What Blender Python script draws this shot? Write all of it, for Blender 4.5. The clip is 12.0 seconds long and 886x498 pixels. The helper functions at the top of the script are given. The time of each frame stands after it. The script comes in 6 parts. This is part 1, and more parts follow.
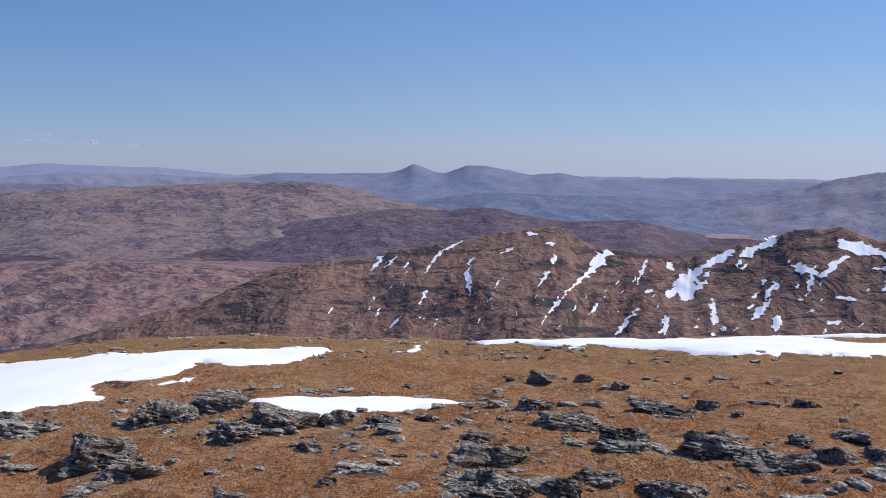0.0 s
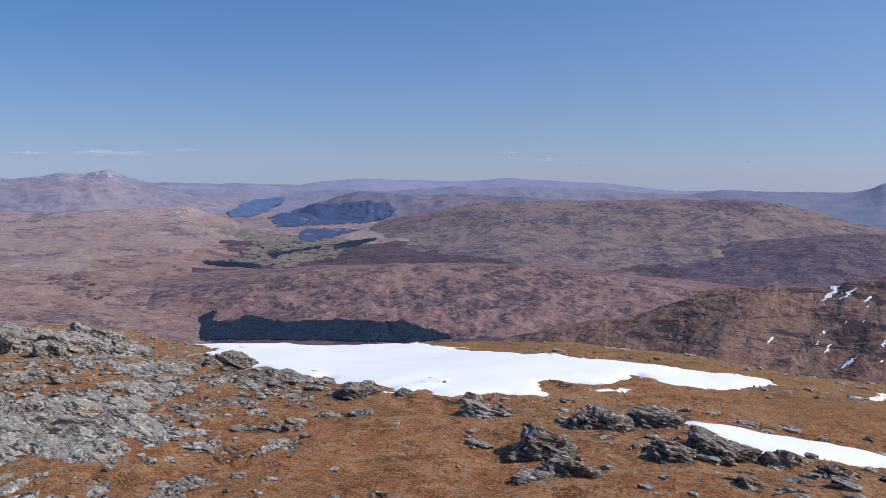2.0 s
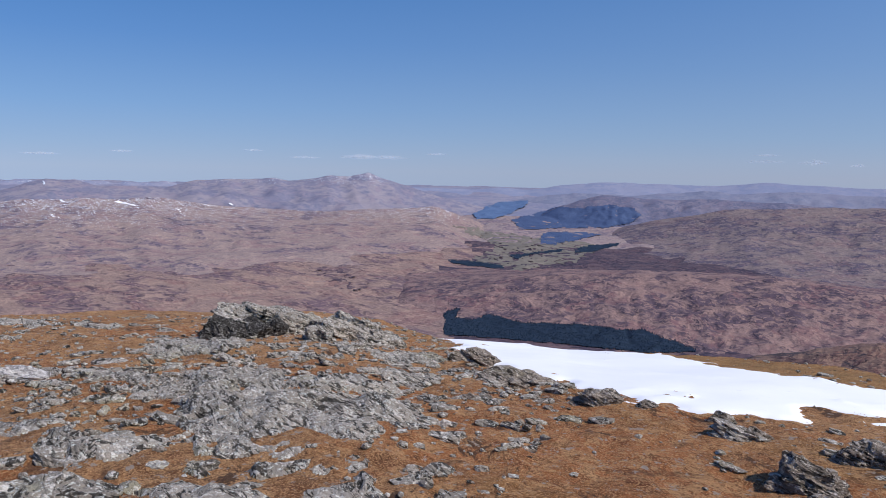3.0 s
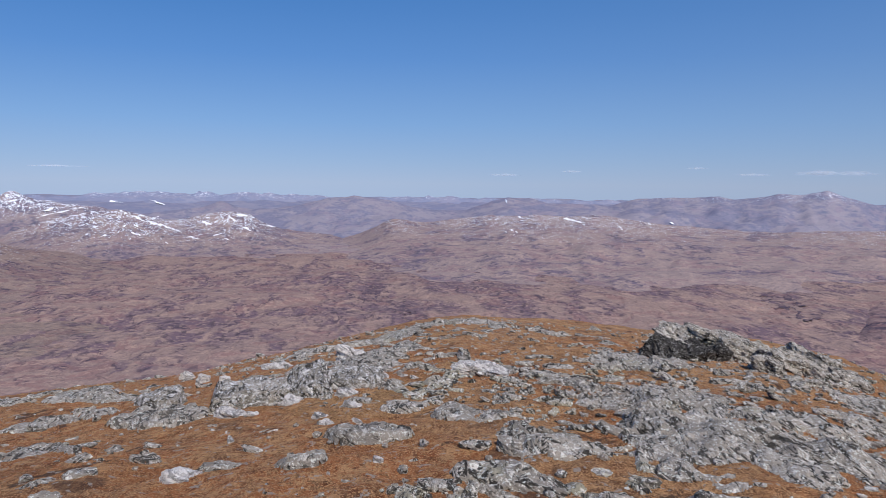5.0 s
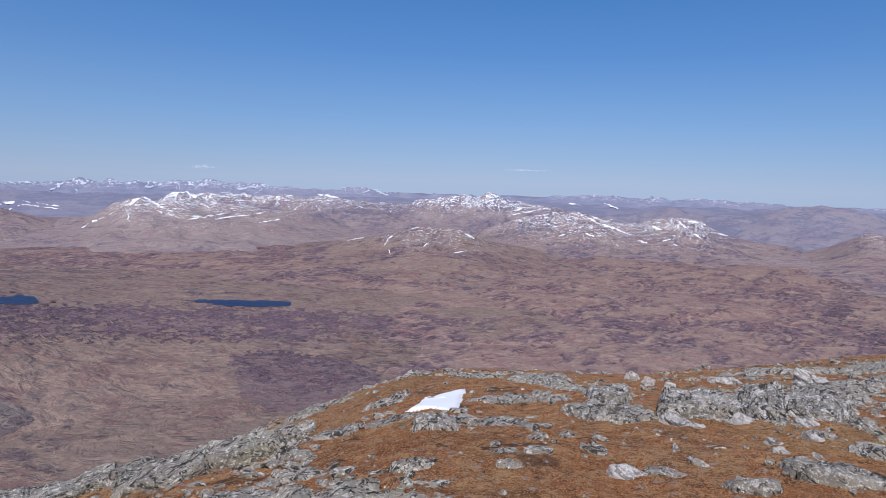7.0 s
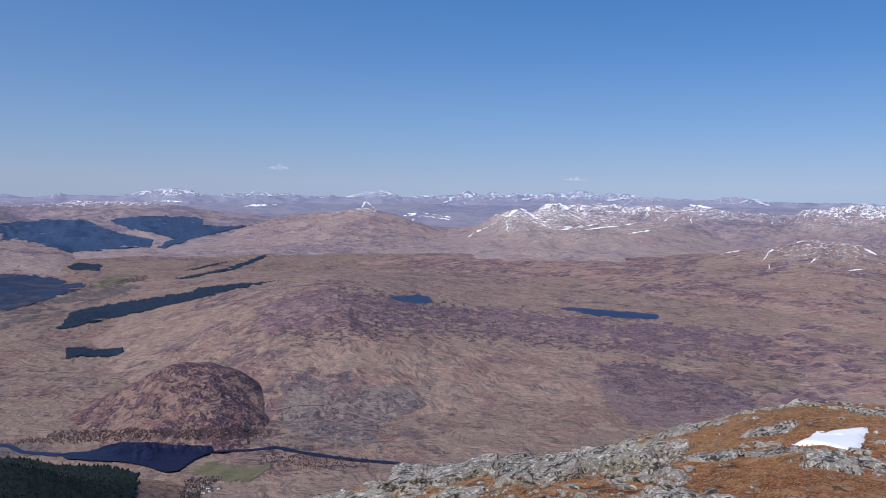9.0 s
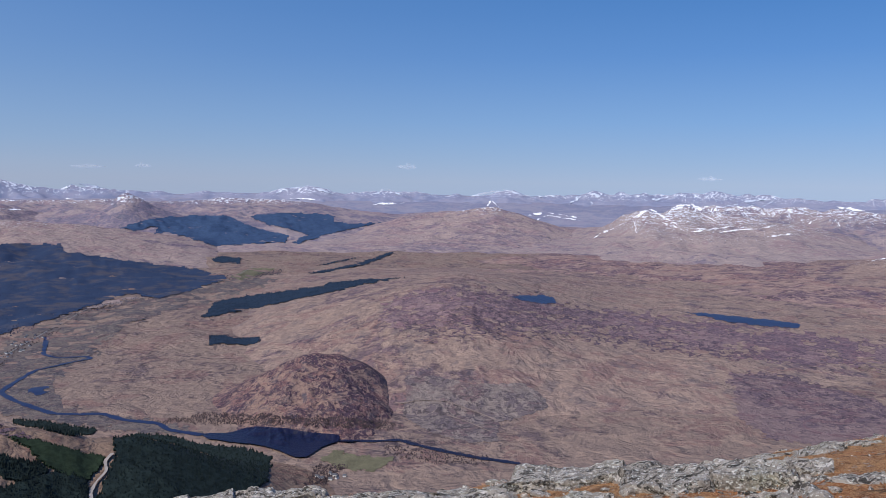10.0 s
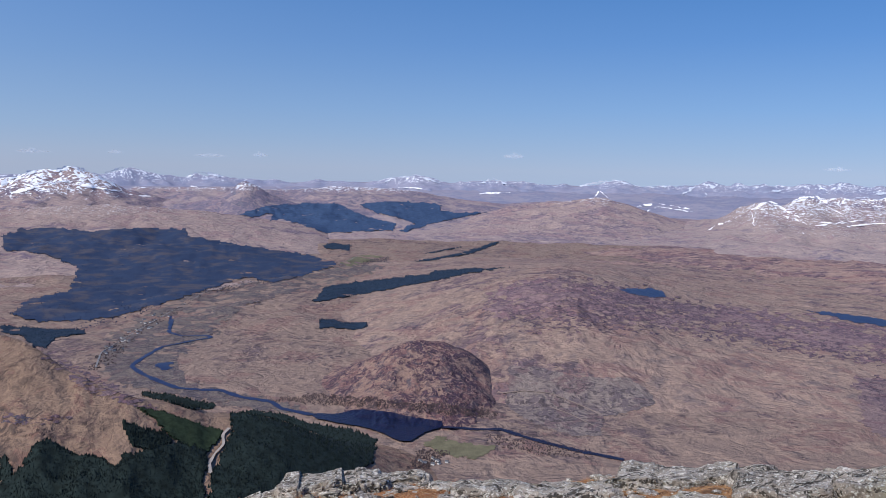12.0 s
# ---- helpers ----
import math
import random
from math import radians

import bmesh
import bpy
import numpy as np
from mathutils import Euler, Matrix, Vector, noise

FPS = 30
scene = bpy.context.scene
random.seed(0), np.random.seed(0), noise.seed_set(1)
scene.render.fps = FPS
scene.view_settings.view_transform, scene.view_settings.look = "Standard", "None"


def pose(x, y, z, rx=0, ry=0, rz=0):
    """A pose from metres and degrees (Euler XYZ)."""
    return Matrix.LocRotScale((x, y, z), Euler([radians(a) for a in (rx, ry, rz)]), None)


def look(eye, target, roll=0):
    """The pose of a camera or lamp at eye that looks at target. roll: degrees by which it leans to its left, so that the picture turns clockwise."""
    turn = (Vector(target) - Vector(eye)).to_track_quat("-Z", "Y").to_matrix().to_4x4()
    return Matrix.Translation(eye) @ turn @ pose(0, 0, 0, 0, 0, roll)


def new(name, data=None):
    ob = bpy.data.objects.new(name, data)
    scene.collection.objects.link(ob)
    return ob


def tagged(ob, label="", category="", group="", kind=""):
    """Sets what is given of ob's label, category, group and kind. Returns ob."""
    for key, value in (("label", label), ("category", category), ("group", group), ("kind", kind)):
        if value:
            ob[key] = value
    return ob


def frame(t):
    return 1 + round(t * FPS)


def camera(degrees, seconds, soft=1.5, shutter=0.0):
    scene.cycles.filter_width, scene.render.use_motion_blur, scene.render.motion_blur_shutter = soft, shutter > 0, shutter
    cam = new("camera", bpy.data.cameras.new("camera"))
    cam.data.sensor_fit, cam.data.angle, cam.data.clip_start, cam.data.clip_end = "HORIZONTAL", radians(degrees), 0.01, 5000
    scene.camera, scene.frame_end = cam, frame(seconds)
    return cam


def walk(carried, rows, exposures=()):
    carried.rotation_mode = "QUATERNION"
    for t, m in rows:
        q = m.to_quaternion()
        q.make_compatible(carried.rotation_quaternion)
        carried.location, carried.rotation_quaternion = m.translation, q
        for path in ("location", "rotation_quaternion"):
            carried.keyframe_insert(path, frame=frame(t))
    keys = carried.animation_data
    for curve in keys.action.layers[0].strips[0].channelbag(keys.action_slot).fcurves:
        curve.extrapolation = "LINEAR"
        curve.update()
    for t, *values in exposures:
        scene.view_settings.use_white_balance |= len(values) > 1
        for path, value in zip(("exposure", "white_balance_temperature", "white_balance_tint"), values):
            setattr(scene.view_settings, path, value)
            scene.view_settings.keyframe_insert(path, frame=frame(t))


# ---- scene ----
# A stony summit in spring: the eye turns on the spot and looks out over glens, lochs and snow-streaked hills.
# The far land stands at a quarter of its true size and distance, so that all of it lies within sight.
EYE, ARM = 1.6, 0.14
cam = camera(61.35, 12.0, soft=0.7)
# seconds, bearing (degrees to the left of north), pitch, roll
TURNS = [
    (0, 0.53, -6.69, 0.46),
    (0.5, 8.03, -6.30, 0.35),
    (1, 15.72, -5.85, 0.37),
    (1.5, 24.18, -5.75, 0.57),
    (2, 33.32, -5.85, 0.93),
    (2.5, 42.65, -5.92, 1.22),
    (3, 51.74, -5.91, 1.12),
    (3.2, 55.19, -5.84, 1.19),
    (4.8, 81.21, -4.93, 0.86),
    (5, 84.66, -5.00, 0.66),
    (5.5, 93.58, -5.11, 0.71),
    (6, 102.53, -4.97, 1.00),
    (6.5, 110.59, -5.04, 1.33),
    (7, 118.19, -5.27, 1.68),
    (7.2, 121.04, -5.42, 1.88),
    (8.8, 143.60, -5.02, 0.62),
    (9, 146.03, -4.97, 0.56),
    (9.5, 151.33, -4.93, 0.60),
    (10, 155.58, -5.14, 0.79),
    (10.5, 158.62, -5.39, 0.80),
    (11, 161.01, -5.63, 0.88),
    (11.5, 162.74, -5.76, 0.94),
    (12, 163.67, -6.06, 0.98),
]


def stance(bearing, pitch, roll):
    b = radians(bearing)
    return pose(-ARM * math.sin(b), ARM * math.cos(b), EYE, 90 + pitch, 0, bearing) @ pose(0, 0, 0, 0, 0, roll)


walk(cam, [(t, stance(b, p, r)) for t, b, p, r in TURNS], [(0, -0.1), (1, -0.12), (2, -0.15), (3, -0.12), (6, -0.12), (9, -0.12), (10.5, -0.05), (12, 0.0)])

# ---- light ----
SUN_BEARING, SUN_HEIGHT = -70.0, 47.0
world = bpy.data.worlds.new("sky")
scene.world = world
world.use_nodes = True
sky = world.node_tree.nodes.new("ShaderNodeTexSky")
sky.sky_type = "NISHITA"
sky.sun_disc = False
sky.sun_elevation, sky.sun_rotation = radians(SUN_HEIGHT), radians(-SUN_BEARING)
sky.altitude, sky.air_density, sky.dust_density, sky.ozone_density = 1100, 1.0, 0.08, 2.5
wn, wl = world.node_tree.nodes, world.node_tree.links
backing = wn["Background"]
backing.inputs["Strength"].default_value = 0.074
side = wn.new("ShaderNodeTexCoord").outputs["Generated"]


def sky_ramp(stops):
    """Clear-sky colour from the horizon to overhead: (degrees up, display red, green, blue)."""
    up, ramp = wn.new("ShaderNodeSeparateXYZ"), wn.new("ShaderNodeValToRGB")
    wl.new(side, up.inputs[0])
    wl.new(up.outputs[2], ramp.inputs[0])
    while len(ramp.color_ramp.elements) < len(stops):
        ramp.color_ramp.elements.new(0.5)
    for e, (degrees, *rgb) in zip(ramp.color_ramp.elements, stops):
        e.position = math.sin(radians(degrees))
        e.color = (*(((v / 255 + 0.055) / 1.055) ** 2.4 for v in rgb), 1)
    return ramp.outputs[0]


AWAY_SKY = sky_ramp([(0, 160, 182, 210), (1.5, 148, 178, 212), (4.5, 125, 168, 215), (9.3, 90, 145, 208), (14, 64, 128, 196), (40, 42, 98, 172), (90, 32, 78, 152)])
SUN_SKY = sky_ramp([(0, 184, 195, 217), (1, 184, 199, 222), (2.7, 170, 197, 227), (7.5, 142, 180, 225), (12.3, 121, 165, 220), (40, 90, 140, 210), (90, 50, 100, 178)])
toward = wn.new("ShaderNodeVectorMath")
toward.operation = "DOT_PRODUCT"
sb, sh = radians(SUN_BEARING), radians(SUN_HEIGHT)
toward.inputs[1].default_value = (-math.sin(sb) * math.cos(sh), math.cos(sb) * math.cos(sh), math.sin(sh))
wl.new(side, toward.inputs[0])
near_sun, clear, gain, both = wn.new("ShaderNodeMapRange"), wn.new("ShaderNodeMix"), wn.new("ShaderNodeVectorMath"), wn.new("ShaderNodeMix")
near_sun.inputs["From Min"].default_value, near_sun.inputs["From Max"].default_value = -0.58, 0.30
wl.new(toward.outputs["Value"], near_sun.inputs["Value"])
clear.data_type = both.data_type = "RGBA"
wl.new(near_sun.outputs[0], clear.inputs[0])
wl.new(AWAY_SKY, clear.inputs[6])
wl.new(SUN_SKY, clear.inputs[7])
gain.operation = "MULTIPLY"
gain.inputs[1].default_value = (0.96 / 0.074, 0.98 / 0.074, 1.075 / 0.074)
# the clear sky is darkest at right angles to the sun
square, lobe, dimmed = wn.new("ShaderNodeMath"), wn.new("ShaderNodeMapRange"), wn.new("ShaderNodeVectorMath")
square.operation, dimmed.operation = "MULTIPLY", "SCALE"
wl.new(toward.outputs["Value"], square.inputs[0])
wl.new(toward.outputs["Value"], square.inputs[1])
for key, value in (("From Min", 0.0), ("From Max", 0.46), ("To Min", 0.865), ("To Max", 1.15)):
    lobe.inputs[key].default_value = value
wl.new(square.outputs[0], lobe.inputs["Value"])
wl.new(clear.outputs[2], dimmed.inputs[0])
wl.new(lobe.outputs[0], dimmed.inputs["Scale"])
wl.new(dimmed.outputs[0], gain.inputs[0])
both.inputs[0].default_value = 0.12
wl.new(gain.outputs[0], both.inputs[6])
wl.new(sky.outputs["Color"], both.inputs[7])
wl.new(both.outputs[2], backing.inputs["Color"])
sun_data = bpy.data.lights.new("sun", "SUN")
sun_data.energy, sun_data.angle, sun_data.color = 4.6, radians(0.53), (1.0, 0.95, 0.88)
sun = new("sun", sun_data)
sb, sh = radians(SUN_BEARING), radians(SUN_HEIGHT)
sun.matrix_world = look((-math.sin(sb) * math.cos(sh) * 50, math.cos(sb) * math.cos(sh) * 50, math.sin(sh) * 50), (0, 0, 0))
scene.view_settings.exposure = 0.0


# ---- materials ----
class Mat:
    """A small builder for node materials."""

    def __init__(self, name, rough=0.9, spec=0.2):
        self.m = bpy.data.materials.new(name)
        self.m.use_nodes = True
        self.t = self.m.node_tree
        self.b = self.t.nodes["Principled BSDF"]
        self.b.inputs["Roughness"].default_value = rough
        self.b.inputs["Specular IOR Level"].default_value = spec
        self.pos = self.t.nodes.new("ShaderNodeNewGeometry").outputs["Position"]

    def link(self, a, b):
        self.t.links.new(a, b)

    def scaled(self, sx, sy, sz, turn=0.0, base=None):
        n = self.t.nodes.new("ShaderNodeMapping")
        n.inputs["Scale"].default_value = (sx, sy, sz)
        n.inputs["Rotation"].default_value = (0, 0, radians(turn))
        self.link(base or self.pos, n.inputs["Vector"])
        return n.outputs["Vector"]

    def noise(self, scale, detail=4.0, rough=0.6, vec=None, warp=0.0):
        n = self.t.nodes.new("ShaderNodeTexNoise")
        n.inputs["Scale"].default_value, n.inputs["Detail"].default_value = scale, detail
        n.inputs["Roughness"].default_value, n.inputs["Distortion"].default_value = rough, warp
        self.link(vec or self.pos, n.inputs["Vector"])
        return n.outputs["Fac"]

    def cells(self, scale, vec=None, feature="DISTANCE_TO_EDGE"):
        n = self.t.nodes.new("ShaderNodeTexVoronoi")
        n.feature = feature
        n.inputs["Scale"].default_value = scale
        self.link(vec or self.pos, n.inputs["Vector"])
        return n.outputs["Distance"]

    def span(self, x, lo, hi, to_lo=0.0, to_hi=1.0):
        n = self.t.nodes.new("ShaderNodeMapRange")
        n.interpolation_type = "SMOOTHSTEP"
        for k, v in zip(("From Min", "From Max", "To Min", "To Max"), (lo, hi, to_lo, to_hi)):
            n.inputs[k].default_value = v
        self.link(x, n.inputs["Value"])
        return n.outputs["Result"]

    def calc(self, op, a, b):
        n = self.t.nodes.new("ShaderNodeMath")
        n.operation = op
        for k, v in ((0, a), (1, b)):
            if isinstance(v, (int, float)):
                n.inputs[k].default_value = v
            else:
                self.link(v, n.inputs[k])
        return n.outputs[0]

    def mix(self, fac, a, b):
        n = self.t.nodes.new("ShaderNodeMix")
        n.data_type = "RGBA"
        for k, v in ((0, fac), (6, a), (7, b)):
            if isinstance(v, (int, float)):
                n.inputs[k].default_value = v
            elif isinstance(v, tuple):
                n.inputs[k].default_value = (*v, 1)
            else:
                self.link(v, n.inputs[k])
        return n.outputs[2]

    def axis(self, which, source=None):
        n = self.t.nodes.new("ShaderNodeSeparateXYZ")
        self.link(source or self.pos, n.inputs[0])
        return n.outputs[which]

    def normal(self):
        return self.t.nodes.new("ShaderNodeNewGeometry").outputs["Normal"]

    def chance(self):
        return self.t.nodes.new("ShaderNodeObjectInfo").outputs["Random"]

    def colour(self, c):
        if isinstance(c, tuple):
            self.b.inputs["Base Color"].default_value = (*c, 1)
        else:
            self.link(c, self.b.inputs["Base Color"])
        return self

    def relief(self, height, distance, strength=1.0):
        n = self.t.nodes.new("ShaderNodeBump")
        n.inputs["Distance"].default_value, n.inputs["Strength"].default_value = distance, strength
        self.link(height, n.inputs["Height"])
        self.link(n.outputs["Normal"], self.b.inputs["Normal"])
        return self


# colour of the haze that is painted into distant ground
HAZE_AIR = (0.235, 0.275, 0.39)


# blends haze into base colour c by share k
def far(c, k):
    return tuple(a + (b - a) * k for a, b in zip(c, HAZE_AIR))


GRASS, HEATHER, CRAG = (0.30, 0.202, 0.155), (0.138, 0.086, 0.10), (0.07, 0.062, 0.075)


def moor(name, blue=0.0, grass=GRASS, heather=HEATHER, crag=CRAG, size=1.0, bias=0.5, snow=None, tilt=2.0, bands=False, craggy=0.0, run=1.0):
    """Hill ground of grass, heather, peat and rock; blue is the share of haze painted into its colours. snow: (height
    where it starts, height where it is full, share, size of patches).
    """
    m = Mat(name, 0.95, 0.1)
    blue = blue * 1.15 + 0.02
    wide = m.noise(0.0032 / size, 3, 0.5, warp=0.8)
    broad = m.noise(0.010 / size, 4, 0.55, m.scaled(run, 1.0, 1.0), 1.0)
    streaky = m.noise(0.027 / size, 4, 0.58, m.scaled(run, 1.0, tilt), 0.9)
    fine = m.noise(0.085 / size, 4, 0.6, m.scaled(run, 1.0, 1.0), 0.6)
    a = m.calc("ADD", m.calc("MULTIPLY", broad, 0.36), m.calc("ADD", m.calc("MULTIPLY", streaky, 0.38), m.calc("MULTIPLY", wide, 0.26)))
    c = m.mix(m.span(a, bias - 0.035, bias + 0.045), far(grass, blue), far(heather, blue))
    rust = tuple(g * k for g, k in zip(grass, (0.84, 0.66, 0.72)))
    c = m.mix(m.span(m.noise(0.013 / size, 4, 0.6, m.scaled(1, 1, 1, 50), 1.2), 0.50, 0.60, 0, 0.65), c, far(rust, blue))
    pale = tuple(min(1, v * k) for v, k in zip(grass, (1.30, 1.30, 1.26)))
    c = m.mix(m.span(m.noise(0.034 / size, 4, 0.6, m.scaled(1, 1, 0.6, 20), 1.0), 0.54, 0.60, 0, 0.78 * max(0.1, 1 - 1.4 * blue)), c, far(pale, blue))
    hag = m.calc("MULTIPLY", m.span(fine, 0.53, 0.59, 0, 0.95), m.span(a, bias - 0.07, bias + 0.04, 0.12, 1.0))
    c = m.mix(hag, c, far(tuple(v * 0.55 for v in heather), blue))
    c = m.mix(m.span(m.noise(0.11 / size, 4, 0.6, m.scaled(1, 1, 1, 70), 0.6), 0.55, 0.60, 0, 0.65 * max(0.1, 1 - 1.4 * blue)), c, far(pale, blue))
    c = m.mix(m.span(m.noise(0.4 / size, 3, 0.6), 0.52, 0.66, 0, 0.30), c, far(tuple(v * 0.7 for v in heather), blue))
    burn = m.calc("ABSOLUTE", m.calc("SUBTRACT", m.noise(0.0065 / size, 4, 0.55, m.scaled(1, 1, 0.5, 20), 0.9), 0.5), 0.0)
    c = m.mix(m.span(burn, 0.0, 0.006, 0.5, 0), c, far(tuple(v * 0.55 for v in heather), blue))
    steep = m.span(m.axis("Z", m.normal()), 0.84, 0.62)
    c = m.mix(m.calc("MULTIPLY", steep, m.span(streaky, 0.4, 0.55)), c, far(crag, blue))
    if craggy:
        c = m.mix(m.calc("MULTIPLY", m.span(m.noise(0.028 / size, 6, 0.72, m.scaled(1, 1, 1.6, 15), 0.6), 0.535, 0.57, 0, craggy), m.span(fine, 0.40, 0.52)), c, far(crag, blue))
    if bands:
        n = m.t.nodes.new("ShaderNodeMapping")
        n.inputs["Rotation"].default_value, n.inputs["Scale"].default_value = (0, radians(-32), 0), (0.30, 0.6, 2.4)
        m.link(m.pos, n.inputs["Vector"])
        c = m.mix(m.span(m.noise(0.05, 7, 0.72, n.outputs["Vector"], 0.6), 0.53, 0.58, 0, 0.9), c, far(crag, blue))
    if snow:
        z0, z1, share, patch = snow
        h = m.span(m.axis("Z"), z0, z1)
        n1 = m.noise(1.0 / patch, 5, 0.6, m.scaled(1, 1, 0.45), 0.8)
        n2 = m.noise(2.7 / patch, 4, 0.6, m.scaled(1, 1, 0.3))
        n = m.calc("ADD", m.calc("MULTIPLY", n1, 0.6), m.calc("MULTIPLY", n2, 0.4))
        n = m.calc("ADD", n, m.calc("MULTIPLY", m.calc("SUBTRACT", h, 1.0), 0.16))
        edge = 0.60 - (share - 0.27) * 0.30
        white = m.span(n, edge, edge + 0.012)
        seam = m.calc("ABSOLUTE", m.calc("SUBTRACT", m.noise(0.45 / patch, 6, 0.62, m.scaled(1, 1, 0.8), 1.2), 0.5), 0.0)
        open_to = m.calc("MULTIPLY", m.span(n2, 0.47, 0.52), m.calc("MULTIPLY", h, share * 0.045))
        white = m.calc("MAXIMUM", white, m.span(m.calc("SUBTRACT", open_to, seam), 0.0, 0.004))
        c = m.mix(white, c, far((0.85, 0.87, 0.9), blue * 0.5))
    m.colour(c)
    m.relief(m.calc("ADD", m.calc("MULTIPLY", streaky, 3.0), m.calc("MULTIPLY", fine, 1.2)), 3.4 * min(size, 1.3), max(0.12, 1.0 - 1.6 * blue))
    return m.m


def turf_material():
    m = Mat("turf", 0.95, 0.1)
    tone = m.noise(0.9, 6, 0.65)
    c = m.mix(m.span(tone, 0.42, 0.58), (0.412, 0.160, 0.063), (0.319, 0.115, 0.045))
    c = m.mix(m.span(m.noise(0.35, 4, 0.6), 0.48, 0.60, 0, 0.8), c, (0.433, 0.235, 0.108))
    c = m.mix(m.span(m.noise(0.55, 3, 0.5, m.scaled(1, 1, 1, 40)), 0.56, 0.68, 0, 0.5), c, (0.258, 0.174, 0.068))
    c = m.mix(m.span(m.noise(4.5, 5, 0.7, m.scaled(1, 1, 1, 20), 0.5), 0.50, 0.56, 0, 0.75), c, (0.536, 0.310, 0.149))
    c = m.mix(m.span(m.noise(2.2, 6, 0.72, warp=0.6), 0.53, 0.60, 0, 0.65), c, (0.154, 0.064, 0.032))
    c = m.mix(m.span(m.noise(7, 6, 0.8, warp=0.3), 0.53, 0.58, 0, 0.65), c, (0.134, 0.052, 0.023))
    c = m.mix(m.span(m.noise(13, 5, 0.8), 0.54, 0.58, 0, 0.9), c, (0.618, 0.348, 0.162))
    c = m.mix(m.span(m.noise(26, 4, 0.8), 0.53, 0.57, 0, 0.75), c, (0.113, 0.044, 0.022))
    c = m.mix(m.span(m.noise(70, 3, 0.7), 0.53, 0.58, 0, 0.85), c, (0.659, 0.367, 0.176))
    c = m.mix(m.span(m.noise(0.75, 5, 0.65, m.scaled(1, 1, 1, 55), 0.8), 0.61, 0.67, 0, 0.7), c, (0.103, 0.056, 0.038))
    c = m.mix(m.span(m.noise(1.3, 6, 0.75, m.scaled(1, 1, 1, 15), 1.0), 0.585, 0.63, 0, 0.85), c, (0.077, 0.045, 0.032))
    c = m.mix(m.span(m.noise(12, 4, 0.7, m.scaled(1, 1, 1, 70)), 0.60, 0.63, 0, 0.9), c, (0.412, 0.338, 0.279))
    brow = m.calc("ADD", m.axis("Y"), m.calc("MULTIPLY", m.noise(0.25, 4, 0.6), 9.0))
    c = m.mix(m.span(brow, 11.5, 15.5, 0, 0.75), c, m.mix(m.span(m.noise(3, 5, 0.7), 0.4, 0.6), (0.397, 0.230, 0.099), (0.268, 0.158, 0.068)))
    m.colour(c)
    h = m.calc("ADD", m.noise(45, 5, 0.85), m.calc("MULTIPLY", m.noise(7, 5, 0.8), 3.0))
    m.relief(h, 0.03, 1.0)
    return m.m


def schist(name, body, pale, share, cracks=1.0):
    """Grey foliated rock: rough lichen-mottled faces, dark partings along the bedding, black pits."""
    m = Mat(name, 0.92, 0.1)
    n = m.t.nodes.new("ShaderNodeMapping")
    n.inputs["Rotation"].default_value = (radians(24), radians(-9), 0)
    m.link(m.pos, n.inputs["Vector"])
    laid = n.outputs["Vector"]
    plates = m.scaled(2.0, 2.6, 15, 30, laid)
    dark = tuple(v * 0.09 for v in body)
    c = m.mix(m.span(m.noise(1.6, 5, 0.6, laid), 0.42, 0.58), body, tuple(v * 0.70 for v in body))
    c = m.mix(m.span(m.noise(1.1, 4, 0.6), 0.55, 0.66, 0, 0.6), c, tuple(v * k for v, k in zip(body, (0.86, 0.90, 0.72))))
    c = m.mix(m.span(m.noise(10, 7, 0.8, warp=0.5), 1 - share, 1.05 - share, 0, 0.75), c, pale)
    c = m.mix(m.span(m.noise(13, 4, 0.65, warp=0.4), 0.57, 0.62, 0, 0.75), c, pale)
    c = m.mix(m.span(m.noise(9, 5, 0.7, m.scaled(1, 1, 1, 40), 0.5), 0.57, 0.63, 0, 0.45 * cracks), c, tuple(v * 0.45 for v in body))
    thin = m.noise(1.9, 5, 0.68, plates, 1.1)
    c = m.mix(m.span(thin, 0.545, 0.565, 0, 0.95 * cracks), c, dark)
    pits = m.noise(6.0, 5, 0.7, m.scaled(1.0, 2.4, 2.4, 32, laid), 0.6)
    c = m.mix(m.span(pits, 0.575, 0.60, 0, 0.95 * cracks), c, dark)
    c = m.mix(m.calc("MULTIPLY", m.chance(), 0.25), c, tuple(v * 0.7 for v in body))
    grit = m.noise(42, 4, 0.75)
    c = m.mix(m.span(grit, 0.56, 0.61, 0, 0.6), c, tuple(v * 0.42 for v in body))
    c = m.mix(m.span(m.noise(34, 4, 0.75, m.scaled(1, 1, 1, 25)), 0.56, 0.61, 0, 0.7), c, tuple(min(0.9, v * 1.1) for v in pale))
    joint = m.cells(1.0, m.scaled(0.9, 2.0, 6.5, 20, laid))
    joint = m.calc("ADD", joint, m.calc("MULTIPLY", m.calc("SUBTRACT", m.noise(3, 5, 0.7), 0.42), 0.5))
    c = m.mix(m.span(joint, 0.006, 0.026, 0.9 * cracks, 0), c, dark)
    m.colour(c)
    h = m.calc("ADD", m.calc("MULTIPLY", thin, -2.4), m.calc("ADD", m.calc("MULTIPLY", m.noise(9, 5, 0.7), 1.6), m.calc("MULTIPLY", pits, -2.0)))
    h = m.calc("ADD", h, m.calc("ADD", m.calc("MULTIPLY", grit, -0.9), m.span(joint, 0.0, 0.03, 0.0, 0.6 * cracks)))
    m.relief(h, 0.028, 1.0)
    return m.m


